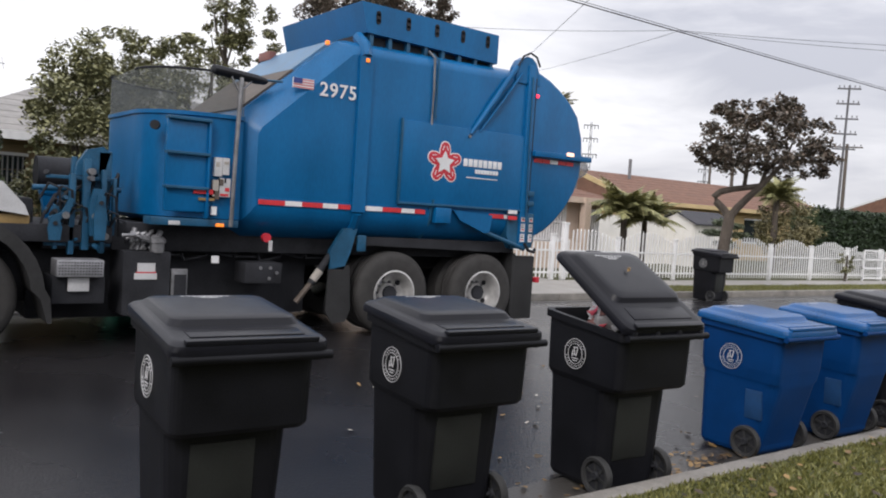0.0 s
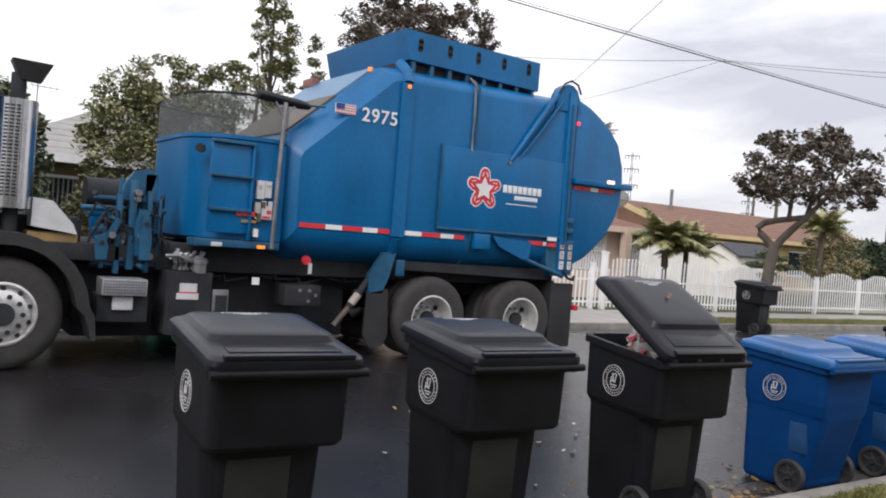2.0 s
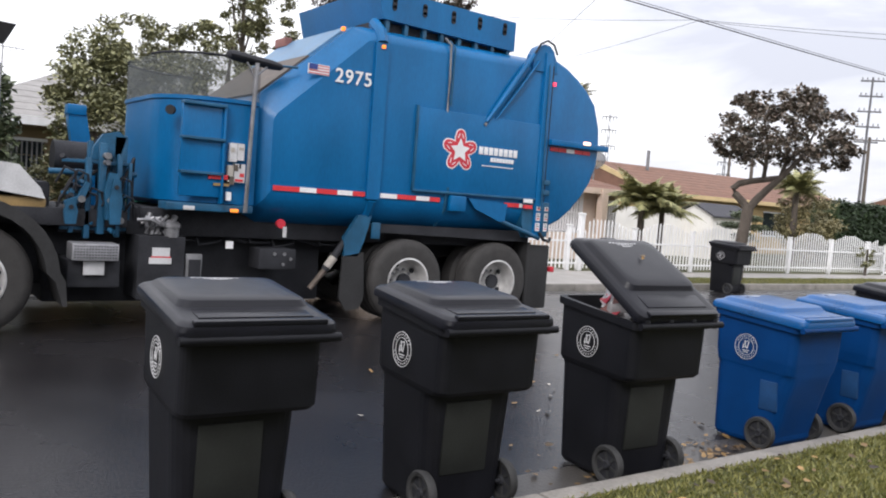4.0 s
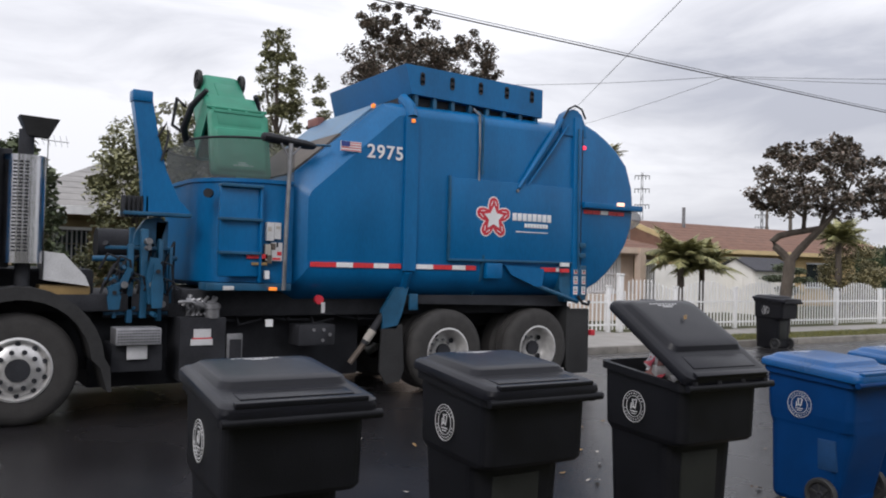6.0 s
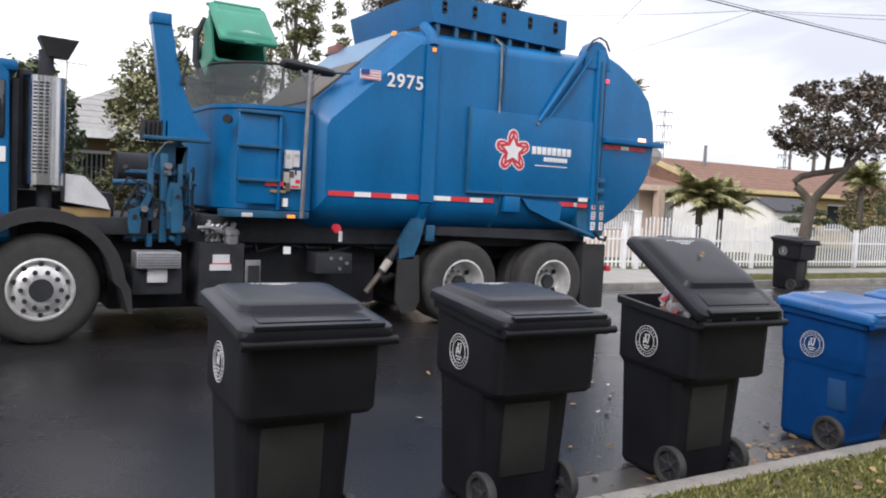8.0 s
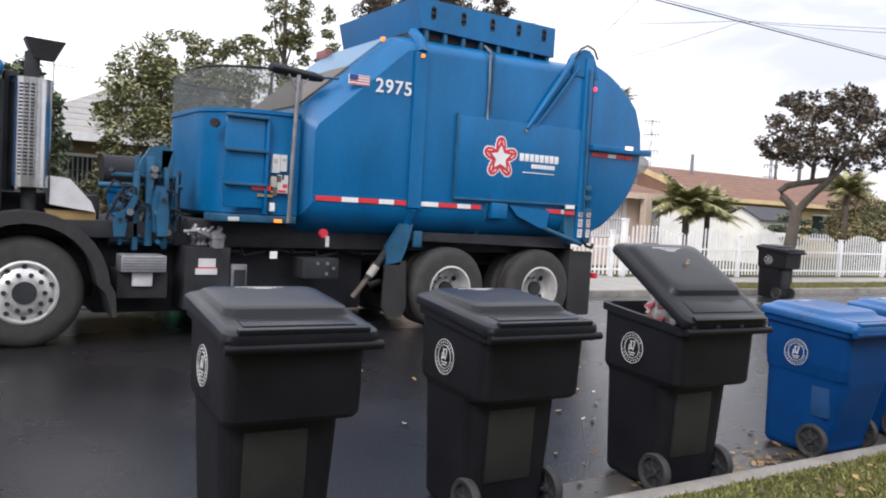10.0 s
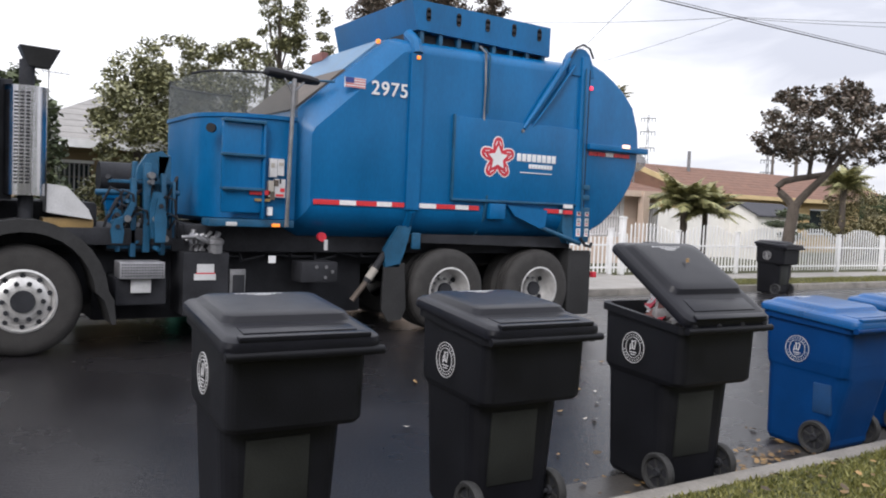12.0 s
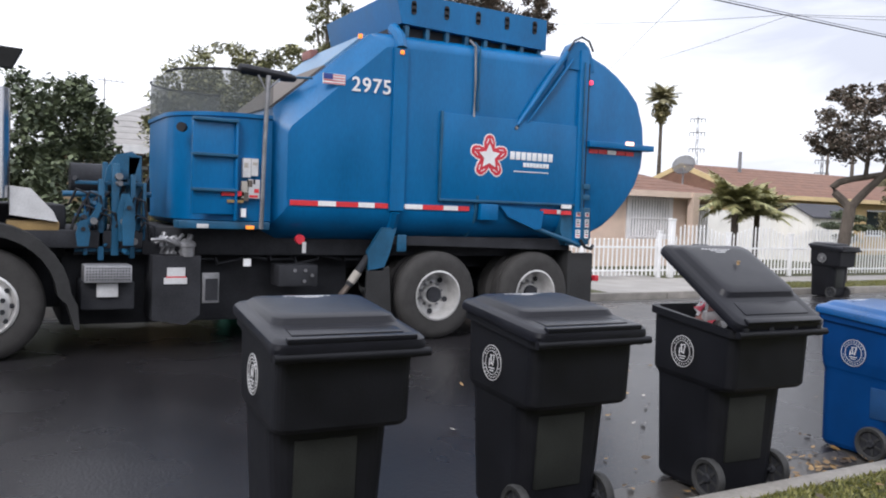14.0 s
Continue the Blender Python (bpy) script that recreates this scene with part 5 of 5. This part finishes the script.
def utility_pole(x, y, h, arms, label, lean=0.0, thick=0.17, stuff=WOODPOLE, span=1.15):
    t = thing("utility_pole", label, "utility pole", pose(x, y, 0, 0, lean, 0), "wooden poles")
    part("pole", cyl(bmesh.new(), (0, 0, 0), (0, 0, h), thick, thick * 0.65, 10), stuff, t)
    for k in range(arms):
        z = h - 0.3 - 1.05 * k
        part("cross_arm", boxed(-span, span, -0.05, 0.05, z, z + 0.10, m=pose(0, 0, 0, 0, 0, -55)), stuff, t)
        for xx in (-0.85 * span, -0.45 * span, 0.45 * span, 0.85 * span):
            c = pose(0, 0, 0, 0, 0, -55) @ Vector((xx, 0, z + 0.13))
            part("insulator", cyl(bmesh.new(), c, c + Vector((0, 0, 0.16)), 0.045, n=6), STEEL, t)
    return t


utility_pole(55.8, 30, 12.2, 5, "tall grey power pole with five cross arms", 1.5, 0.105, GREYPOLE, 0.75)
utility_pole(49.4, 36, 6.3, 0, "plain wooden pole behind the roofs", 0, 0.12)
utility_pole(53.5, 37, 7.0, 1, "plain wooden pole behind the roofs")
utility_pole(64, 34, 9.0, 1, "plain wooden pole behind the roofs")


def cable(pts, r, label, sag=0.0):
    out = []
    a, b = Vector(pts[0]), Vector(pts[1])
    for k in range(21):
        u = k / 20
        out.append(a.lerp(b, u) - Vector((0, 0, sag * 4 * u * (1 - u))))
    t = tagged(part("overhead_cable", tube(bmesh.new(), out, r, 5), CABLE), label, "cable", "overhead cables")
    return t


CL = "black overhead cable along the street"
cable([(-30, 14.0, 7.30), (60, 14.0, 7.08)], 0.015, CL, 0.42)
cable([(-30, 14.1, 7.36), (60, 14.1, 7.17)], 0.008, CL, 0.40)
utility_pole(-30, 14.05, 7.6, 1, "wooden street pole carrying cables")
utility_pole(60, 14.05, 7.7, 1, "wooden street pole carrying cables")
W = "thin service wire across the street"
utility_pole(30, 2.0, 7.4, 0, "wooden street pole carrying cables")
cable([(17.4, 14.0, 6.80), (30, 2.0, 7.0)], 0.006, W, 0.30)
cable([(17.45, 14.0, 6.78), (30, 2.0, 6.7)], 0.006, W, 0.34)
cable([(17.4, 14.0, 6.80), (12.0, 20.5, 7.0)], 0.006, W, 0.12)
cable([(18.3, 22.0, 6.45), (-2.4, -10.4, 5.2)], 0.006, W, 0.0)
utility_pole(23.0, 28.5, 7.8, 0, "plain wooden pole behind the roofs", 0, 0.12)
cable([(17.4, 14.0, 6.78), (23.0, 28.5, 7.6)], 0.006, W, 0.1)


# ---- trees and plants ----
def tree(name, label, base, trunk, limbs, clumps, leaf_mat, leaf_size, seed, category="tree", twig=True):
    """trunk and limbs: lists of (points, radii) from the base; clumps: (centre, radii, leaf count)."""
    t = thing(name, label, category, pose(*base))
    rng = random.Random(seed)
    part("trunk", tube(bmesh.new(), trunk[0], trunk[1], 10), BARK, t, smooth=True)
    for pts, rr in limbs:
        part("limb", tube(bmesh.new(), pts, rr, 8), BARK, t, smooth=True)
    bm = bmesh.new()
    for c, r, n in clumps:
        leaves(bm, c, r, n, leaf_size, rng)
    o = part("crown", bm, leaf_mat, t)
    tagged(o, kind="stuff")
    return t


def clump_cloud(rng, centre, radii, count, size, per):
    out = []
    for _ in range(count):
        d = Vector((rng.gauss(0, 1), rng.gauss(0, 1), rng.gauss(0, 1))).normalized() * rng.uniform(0.25, 1.0) ** 0.5
        c = (centre[0] + d.x * radii[0], centre[1] + d.y * radii[1], centre[2] + d.z * radii[2])
        s = size * rng.uniform(0.6, 1.25)
        out.append((c, (s, s, s * 0.75), per))
    return out


rng = random.Random(21)
# the street tree by the far kerb: a looping bent trunk, rounded purple-green crown
cl = clump_cloud(rng, (0.46, 0.0, 3.78), (1.76, 1.6, 1.02), 88, 0.33, 92) + clump_cloud(rng, (1.80, 0.0, 3.3), (0.5, 0.6, 0.45), 16, 0.26, 80) + clump_cloud(rng, (-0.85, 0.0, 3.35), (0.45, 0.5, 0.35), 14, 0.24, 80) + clump_cloud(rng, (0.5, 0.0, 4.62), (1.4, 1.0, 0.25), 18, 0.22, 70)
street = tree("street_tree", "street tree with a looping bent trunk and purple-green crown", (18.85, 12.9, 0.10),
     ([(-0.36, 0, -0.22), (-0.33, 0, 0.5), (-0.28, 0, 1.1), (-0.22, 0, 1.6), (-0.20, 0, 1.86)], [0.20, 0.165, 0.15, 0.15, 0.14]),
     [([(-0.21, 0, 1.74), (-0.36, 0.02, 1.94), (-0.57, 0.05, 2.14), (-0.63, 0.06, 2.27), (-0.48, 0.06, 2.41), (-0.2, 0.05, 2.49), (0.1, 0.03, 2.54), (0.53, 0.0, 2.62)], [0.11, 0.10, 0.095, 0.09, 0.085, 0.08, 0.075, 0.07]),
      ([(-0.21, 0, 1.74), (0.0, -0.02, 2.04), (0.22, -0.03, 2.30), (0.50, 0.0, 2.60), (0.78, 0.05, 2.94), (1.07, 0.05, 3.29), (1.45, 0.05, 3.5), (1.9, 0.05, 3.8)], [0.11, 0.10, 0.09, 0.08, 0.06, 0.045, 0.035, 0.02]),
      ([(0.10, 0.03, 2.54), (0.12, 0.0, 2.9), (0.16, 0.1, 3.4), (-0.05, 0.0, 4.2)], [0.065, 0.06, 0.045, 0.02]),
      ([(0.50, 0.0, 2.60), (0.60, 0.1, 3.0), (0.6, 0.1, 3.4), (0.85, 0.1, 4.4)], [0.06, 0.055, 0.045, 0.02]),
      ([(0.12, 0.0, 2.9), (-0.3, -0.1, 3.2), (-0.8, -0.1, 3.7)], [0.045, 0.035, 0.015]),
      ([(0.60, 0.1, 3.0), (1.1, 0.1, 3.5), (1.3, 0.1, 4.1)], [0.045, 0.03, 0.015])],
     cl, LEAF_PURPLE, 0.10, 31)
street.matrix_basis = pose(18.91, 12.82, 0.27, 0, 0, -55)

# shrubby tree behind the truck's cab
rng = random.Random(8)
tree("garden_tree", "bushy olive-green garden tree beside the grey-roofed house", (3.5, 17.0, 0.1),
     ([(0, 0, 0), (0.1, 0, 1.2), (0.0, 0.1, 2.4)], [0.14, 0.11, 0.07]), [([(0, 0, 1.4), (0.6, 0, 2.4), (0.9, 0.1, 3.2)], [0.07, 0.05, 0.02]), ([(0.05, 0, 1.2), (-0.5, 0.1, 2.0)], [0.06, 0.02])],
     clump_cloud(rng, (0.0, 0, 2.3), (1.15, 1.0, 2.1), 90, 0.44, 230), LEAF_OLIVE, 0.085, 9)
tree("garden_tree", "leafy dark green tree rising behind the hopper", (6.2, 19.0, 0.1),
     ([(0, 0, 0), (0.1, 0, 2.2), (0.1, 0.1, 4.3)], [0.18, 0.13, 0.05]), [([(0.05, 0, 2.2), (-0.7, 0, 3.6), (-0.8, 0, 4.9)], [0.08, 0.05, 0.015]), ([(0.1, 0, 2.4), (0.6, 0, 3.9), (0.7, 0, 5.1)], [0.08, 0.05, 0.015])],
     clump_cloud(rng, (-0.2, 0, 3.5), (2.0, 1.2, 1.5), 80, 0.48, 210) + clump_cloud(rng, (-0.6, 0, 4.5), (1.6, 1.0, 0.8), 36, 0.32, 120), LEAF_OLIVE, 0.085, 10)
tree("garden_tree", "slender sparse tree with upright twigs", (7.5, 20.1, 0.1),
     ([(0, 0, 0), (0.05, 0, 3.6), (0.0, 0, 7.6)], [0.15, 0.09, 0.02]),
     [([(0, 0, 2.6 + k * 0.4), (0.2 * (1 if k % 2 else -1), 0.05, 3.2 + k * 0.42), (0.32 * (1 if k % 2 else -1), 0.05, 3.9 + k * 0.42)], [0.035, 0.025, 0.01]) for k in range(7)],
     clump_cloud(rng, (0.0, 0, 5.7), (0.6, 0.6, 2.2), 80, 0.25, 105) + clump_cloud(rng, (1.2, 0, 5.3), (0.3, 0.4, 1.2), 18, 0.2, 90), LEAF_OLIVE, 0.085, 12)
tree("garden_tree", "wide brown-green tree standing behind the truck's roof", (12.0, 20.5, 0.1),
     ([(0, 0, 0), (0.1, 0, 4.0), (0.0, 0, 6.8)], [0.24, 0.18, 0.07]),
     [([(0, 0, 4.0), (1.1 * s, 0.1, 6.0), (1.7 * s, 0.1, 7.6)], [0.10, 0.06, 0.02]) for s in (-1, 1)] + [([(1.1, 0, 6.0), (2.3, 0, 6.9), (2.6, 0, 8.2)], [0.05, 0.03, 0.01])],
     clump_cloud(rng, (-0.5, 0, 7.0), (2.0, 1.4, 1.3), 96, 0.46, 210) + clump_cloud(rng, (-0.5, 0, 8.3), (1.6, 1.0, 0.7), 40, 0.24, 130) + clump_cloud(rng, (1.7, 0, 7.6), (1.3, 0.6, 1.15), 76, 0.27, 110), LEAF_PURPLE, 0.085, 13)


def conifer(base, h, r, seed, label):
    t = thing("conifer", label, "tree", pose(*base))
    rng = random.Random(seed)
    part("trunk", tube(bmesh.new(), [(0, 0, 0), (0, 0, h * 0.9)], [0.12, 0.02], 8), BARK, t)
    cl = []
    for k in range(190):
        z = rng.uniform(0.05, 1.0)
        a = rng.uniform(0, 6.28)
        rr = r * (1.06 - z) ** 0.4 * rng.uniform(0.4, 1.0)
        cl.append(((rr * math.cos(a), rr * math.sin(a), z * h), (0.24, 0.24, 0.34), 150))
    bm = bmesh.new()
    for c, rad, n in cl:
        leaves(bm, c, rad, n // 2, 0.12, rng)
    tagged(part("crown", bm, LEAF_PINE, t), kind="stuff")
    return t


conifer((0.95, 16.2, 0.1), 3.6, 1.75, 3, "dense blue-green conifer in the front garden")
conifer((-1.6, 16.6, 0.1), 3.1, 1.2, 4, "dense blue-green conifer in the front garden")
tree("garden_tree", "dark green tree at the edge of the front garden", (-4.6, 18.5, 0.1), ([(0, 0, 0), (0, 0, 2.5)], [0.2, 0.1]), [], clump_cloud(rng, (0, 0, 3.0), (1.8, 1.5, 1.5), 60, 0.5, 190), LEAF_DARK, 0.09, 17)


def palm(name, label, base, h, r, fronds, length, seed, leaf=None):
    t = thing(name, label, "palm", pose(*base))
    rng = random.Random(seed)
    part("trunk", tube(bmesh.new(), [(0, 0, 0), (0.03, 0, h * 0.5), (0, 0, h)], [r * 1.2, r, r * 0.9], 10), BARK, t)
    for k in range(fronds):
        a = 2 * math.pi * (k * 0.381966) + rng.uniform(-0.2, 0.2)
        up = rng.uniform(0.15, 1.5)
        L = length * rng.uniform(0.65, 1.1)
        pts = []
        for j in range(9):
            u = j / 8
            rad = L * u * math.cos(up * (1 - 0.35 * u)) 
            z = h + L * (math.sin(up) * u - (0.62 - 0.28 * up) * u ** 2.2)
            pts.append(Vector((rad * math.cos(a), rad * math.sin(a), z)))
        bm = bmesh.new()
        tube(bm, pts, [0.016 * (1 - 0.8 * j / 8) for j in range(9)], 4)
        side = Vector((-math.sin(a), math.cos(a), 0))
        for j in range(3, 64):
            u = j / 64
            i = min(int(u * 8), 7)
            p = pts[i].lerp(pts[i + 1], u * 8 - i)
            d = (pts[i + 1] - pts[i]).normalized()
            ln = length * 0.30 * math.sin(math.pi * min(1, 0.18 + u * 0.85)) * rng.uniform(0.8, 1.1)
            for s in (-1, 1):
                tip = p + side * s * ln * 0.8 + d * ln * 0.55 - Vector((0, 0, ln * rng.uniform(0.05, 0.6)))
                w = d * 0.019 * max(1.0, length)
                bm.faces.new([bm.verts.new(q) for q in (p - w, p + w, tip)])
        part("frond", bm, leaf or LEAF_PALM, t)
    return t


palm("palm", "young feathery palm in the front garden", (19.25, 17.0, 0.12), 1.95, 0.12, 46, 1.40, 3)
palm("palm", "young feathery palm in the front garden", (20.2, 17.0, 0.12), 1.70, 0.10, 38, 1.30, 6)
palm("palm", "shaggy palm beside the hedge", (29.3, 18.2, 0.12), 2.9, 0.13, 46, 1.25, 9)
tp = palm("palm", "very tall thin fan palm far behind the houses", (57.0, 60.0, 0.0), 12.9, 0.2, 44, 2.3, 12, HAZED_PALM)
bm = leaves(bmesh.new(), (0, 0, 11.7), (1.1, 1.1, 1.6), 900, 0.34, random.Random(2))
part("dead_skirt", bm, LEAF_DRY, tp, "hanging dead fronds")


def shrub(name, label, base, clumps, mat_, size, seed, category="shrub"):
    t = thing(name, label, category, pose(*base))
    rng = random.Random(seed)
    part("stem", tube(bmesh.new(), [(0, 0, 0), (0.05, 0, 0.9)], [0.06, 0.03], 6), BARK, t)
    bm = bmesh.new()
    for c, r, n in clumps:
        leaves(bm, c, r, n, size, rng)
    tagged(part("foliage", bm, mat_, t), kind="stuff")
    return t


shrub("topiary", "cloud-pruned topiary shrub with dark rounded pads", (23.3, 16.2, 0.12), [((-0.72, 0, 1.42), (0.45, 0.42, 0.16), 700), ((-0.1, 0.1, 1.78), (0.42, 0.4, 0.17), 700), ((0.85, 0, 1.38), (0.45, 0.42, 0.16), 700), ((0.7, 0.1, 1.68), (0.36, 0.36, 0.15), 600), ((0.1, 0, 1.05), (0.5, 0.45, 0.2), 700)], LEAF_PINE, 0.07, 5)
rng = random.Random(77)
shrub("bush", "tall olive bush beside the hedge", (31.0, 18.6, 0.12), clump_cloud(rng, (-0.2, 0, 1.65), (1.7, 1.0, 1.45), 64, 0.5, 200), LEAF_DRY, 0.09, 6)
shrub("bush", "thin young bush before the fence", (27.9, 14.5, 0.15), clump_cloud(rng, (0, 0, 0.62), (0.26, 0.26, 0.42), 16, 0.14, 50), LEAF_OLIVE, 0.06, 7)
hd = thing("hedge", "tall clipped dark green hedge behind the fence", "hedge", pose(0, 0, 0))
bm = bmesh.new()
hr = random.Random(14)
for _ in range(16000):
    x, face = hr.uniform(32.6, 60), hr.random()
    y, z = (18.2 + hr.gauss(0, 0.07), hr.uniform(0.1, 2.75)) if face < 0.75 else (hr.uniform(18.2, 19.6), 2.75 + hr.gauss(0, 0.06))
    leaves(bm, (x, y, z), (0.05, 0.05, 0.05), 1, 0.15, hr)
tagged(part("foliage", bm, LEAF_HEDGE, hd), kind="stuff")
part("core", boxed(32.6, 60, 18.3, 19.5, 0.1, 2.7), LEAF_HEDGE, hd)
far = thing("far_trees", "dark band of distant trees and roofs", "trees", pose(0, 0, 0), kind="stuff")
bm = bmesh.new()
fr = random.Random(15)
for k in range(90):
    x = fr.uniform(-60, 170)
    leaves(bm, (x, 75 + fr.uniform(0, 15), fr.uniform(1.0, 3.2)), (3.2, 2, fr.uniform(1.5, 3.0)), 70, 1.0, fr)
part("foliage", bm, LEAF_DARK, far)


# ---- grass, fallen leaves and litter ----
def blades(name, label, x0, x1, y0, y1, z, count, h, seed):
    r = random.Random(seed)
    verts, faces = [], []
    for _ in range(count):
        x, y = r.uniform(x0, x1), r.uniform(y0, y1)
        a, hh = r.uniform(0, 6.28), h * r.uniform(0.5, 1.3) * (0.75 + 0.5 * noise.noise((x * 1.7, y * 1.7, 0)))
        w = 0.006 + 0.004 * r.random()
        dx, dy = math.cos(a) * w, math.sin(a) * w
        lx, ly = r.gauss(0, hh * 0.45), r.gauss(0, hh * 0.45)
        i = len(verts)
        verts += [(x - dx, y - dy, z), (x + dx, y + dy, z), (x + lx, y + ly, z + hh)]
        faces.append((i, i + 1, i + 2))
    me = bpy.data.meshes.new(name)
    me.from_pydata(verts, [], faces)
    me.materials.append(GRASS)
    return tagged(new(name, me), label, "grass", kind="stuff")


blades("grass", "short patchy green grass beside the kerb", -3.0, 14.0, -0.6, 3.06, 0.14, 280000, 0.038, 1)
for x0, x1, y0, y1, n in ((-9.0, -3.0, -5.0, 3.04, 60000), (14.0, 24.0, -5.0, 3.04, 90000), (-3.0, 14.0, -5.0, -0.6, 90000)):
    blades("grass", "short patchy green grass of the verge", x0, x1, y0, y1, 0.14, n, 0.05, int(x0 * 7 + y1 * 10))
blades("grass", "thin grass beyond the far kerb", 14.3, 45, 12.36, 13.5, 0.13, 26000, 0.07, 2)


def scatter(name, label, spots, mat_, size, seed, category="leaves"):
    r = random.Random(seed)
    bm = bmesh.new()
    for x0, x1, y0, y1, zf, n in spots:
        for _ in range(n):
            x, y = r.uniform(x0, x1), r.uniform(y0, y1)
            z = zf(y) + 0.008
            s = size * r.uniform(0.5, 1.3)
            q = Euler((r.uniform(-0.35, 0.35), r.uniform(-0.35, 0.35), r.uniform(0, 6.3))).to_matrix()
            pts = [(-0.5, 0, 0.05), (-0.15, -0.33, 0), (0.3, -0.25, 0.08), (0.55, 0, 0.12), (0.25, 0.28, 0.02), (-0.2, 0.3, 0.1)]
            bm.faces.new([bm.verts.new(Vector((x, y, z + 0.1 * s)) + q @ Vector(p) * s) for p in pts])
    return tagged(part(name, bm, mat_), label, category, kind="stuff")


def road_z(y):
    return float(np.interp(y, [p[0] for p in ROAD], [p[1] for p in ROAD]))


scatter("fallen_leaves", "yellow and brown fallen leaves on the verge and road", [(2.8, 10, 1.7, 3.05, lambda y: 0.172, 230), (3.0, 5.6, 3.25, 4.4, lambda y: max(road_z(y), 0.0), 34), (4.35, 5.5, 3.22, 3.8, lambda y: 0.0, 120), (3.3, 7, 4.2, 6.5, road_z, 40), (6.0, 10, 3.25, 4.5, road_z, 40)], LITTER, 0.056, 5)
scatter("paper_scraps", "small pale scraps scattered over the wet road", [(2.0, 6, 3.9, 7.0, road_z, 18)], PALEBIT, 0.055, 6, "litter")
lid_leaf = tagged(part("fallen_leaf", leaves(bmesh.new(), (0, 0, 0), (0.02, 0.02, 0.01), 3, 0.05, random.Random(3), 0.3), LITTER), "single yellow leaf stuck on the raised lid", "leaf")
lid_leaf.matrix_basis = b3.matrix_basis @ b3.children[[c.name.split(".")[0] for c in b3.children].index("lid")].matrix_basis @ pose(0.02, 0.50, 0.085)


# ---- behind the camera: unseen near-side house and trees, added to dim reflections ----
gable_house("house", "unseen near-side house, added to darken reflections", -16, 12, -17, -10, 0.1, 3.0, 5.2, STUCCO_W, ROOF_G, WHITE)
rng = random.Random(90)
for x, y, h in ((-9, -5.5, 6.5), (-3.5, -7.5, 7.0), (3.5, -8.0, 6.5), (9.5, -6.5, 7.0), (17.5, -7.5, 7.5), (23, -6.0, 7.0)):
    tree("garden_tree", "unseen near-side tree, added to darken reflections", (x, y, 0.1), ([(0, 0, 0), (0.1, 0, h * 0.45), (0, 0.1, h * 0.7)], [0.22, 0.16, 0.08]), [([(0, 0, h * 0.4), (0.8, 0.2, h * 0.7)], [0.08, 0.03])],
         clump_cloud(rng, (0, 0, h * 0.62), (2.6, 1.8, h * 0.34), 60, 0.75, 60), LEAF_DARK, 0.26, int(h * 10 + x))


# ---- motion ----
def tipped(x, y, z, rx):
    """The pose of the lifted bin, its middle at x, y, z and tipped towards the truck by rx degrees."""
    turn = pose(0, 0, 0, rx, 0, 0) @ pose(0, 0, 0, 0, 0, 180)
    return Matrix.Translation((x, y, z)) @ turn @ Matrix.Translation((0, 0, -0.55))


DRIVE = [(0, 0), (12.7, 0), (13.0, 0.075), (13.5, 0.303), (14.0, 0.825)]
LIFT = [(0, 3.1, 11.6, 0.55, 0), (3.3, 3.1, 11.6, 0.55, 0), (4.0, 3.1, 11.7, 1.5, 0), (4.5, 3.05, 11.4, 2.7, 8), (4.8, 3.05, 11.1, 3.2, 18), (5.0, 3.0, 11.0, 3.4, 28), (5.5, 3.05, 10.8, 3.40, 60),
        (5.8, 3.1, 10.2, 3.52, 125), (6.2, 3.06, 10.05, 3.55, 140), (7.5, 3.06, 10.05, 3.55, 140), (7.8, 3.1, 10.5, 3.62, 110), (8.0, 3.10, 10.75, 3.48, 74), (8.2, 3.05, 11.0, 3.24, 35), (8.5, 3.05, 11.1, 2.9, 18),
        (8.7, 3.05, 11.3, 2.3, 8), (9.4, 3.1, 11.6, 0.9, 0), (9.7, 3.1, 11.6, 0.55, 0), (14, 3.1, 11.6, 0.55, 0)]
ARM = [(0, 1.5, -1.72), (3.3, 1.5, -1.72), (4.0, 1.1, -1.0), (4.6, 0.1, -0.12), (4.9, 0, 0), (8.0, 0, 0), (8.3, 0.03, -0.19), (8.5, 0.1, -0.32), (8.7, 0.25, -0.5), (9.4, 1.2, -1.6), (9.7, 1.5, -1.72), (14, 1.5, -1.72)]
LID = [(0, 0), (5.55, 0), (5.9, 48), (6.2, 62), (6.6, 55), (7.0, 62), (7.5, 60), (7.8, 46), (8.0, 28), (8.3, 12), (8.6, 0), (14, 0)]


def motions():
    walk(truck, [(t, pose(-d, 8.57, 0.13)) for t, d in DRIVE])
    for w in front_wheels + rear_wheels:
        r = FRONT_R if w in front_wheels else REAR_R
        home = w.matrix_basis.translation.copy()
        walk(w, [(t, pose(*home, 0, -math.degrees(d / r), 0)) for t, d in DRIVE])
    walk(arm, [(t, pose(0, y, z)) for t, y, z in ARM])
    walk(green, [(t, tipped(x, y, z, rx)) for t, x, y, z, rx in LIFT])
    away = Matrix.Translation((0, -8.57, -0.13))
    walk(grip, [(t, away @ tipped(x, y, z, rx)) for t, x, y, z, rx in LIFT])
    lid = [c for c in green.children if c.name.startswith("lid")][0]
    closed = lid.matrix_basis.copy()
    walk(lid, [(t, closed @ pose(0, 0, 0, a, 0, 0)) for t, a in LID])


motions()
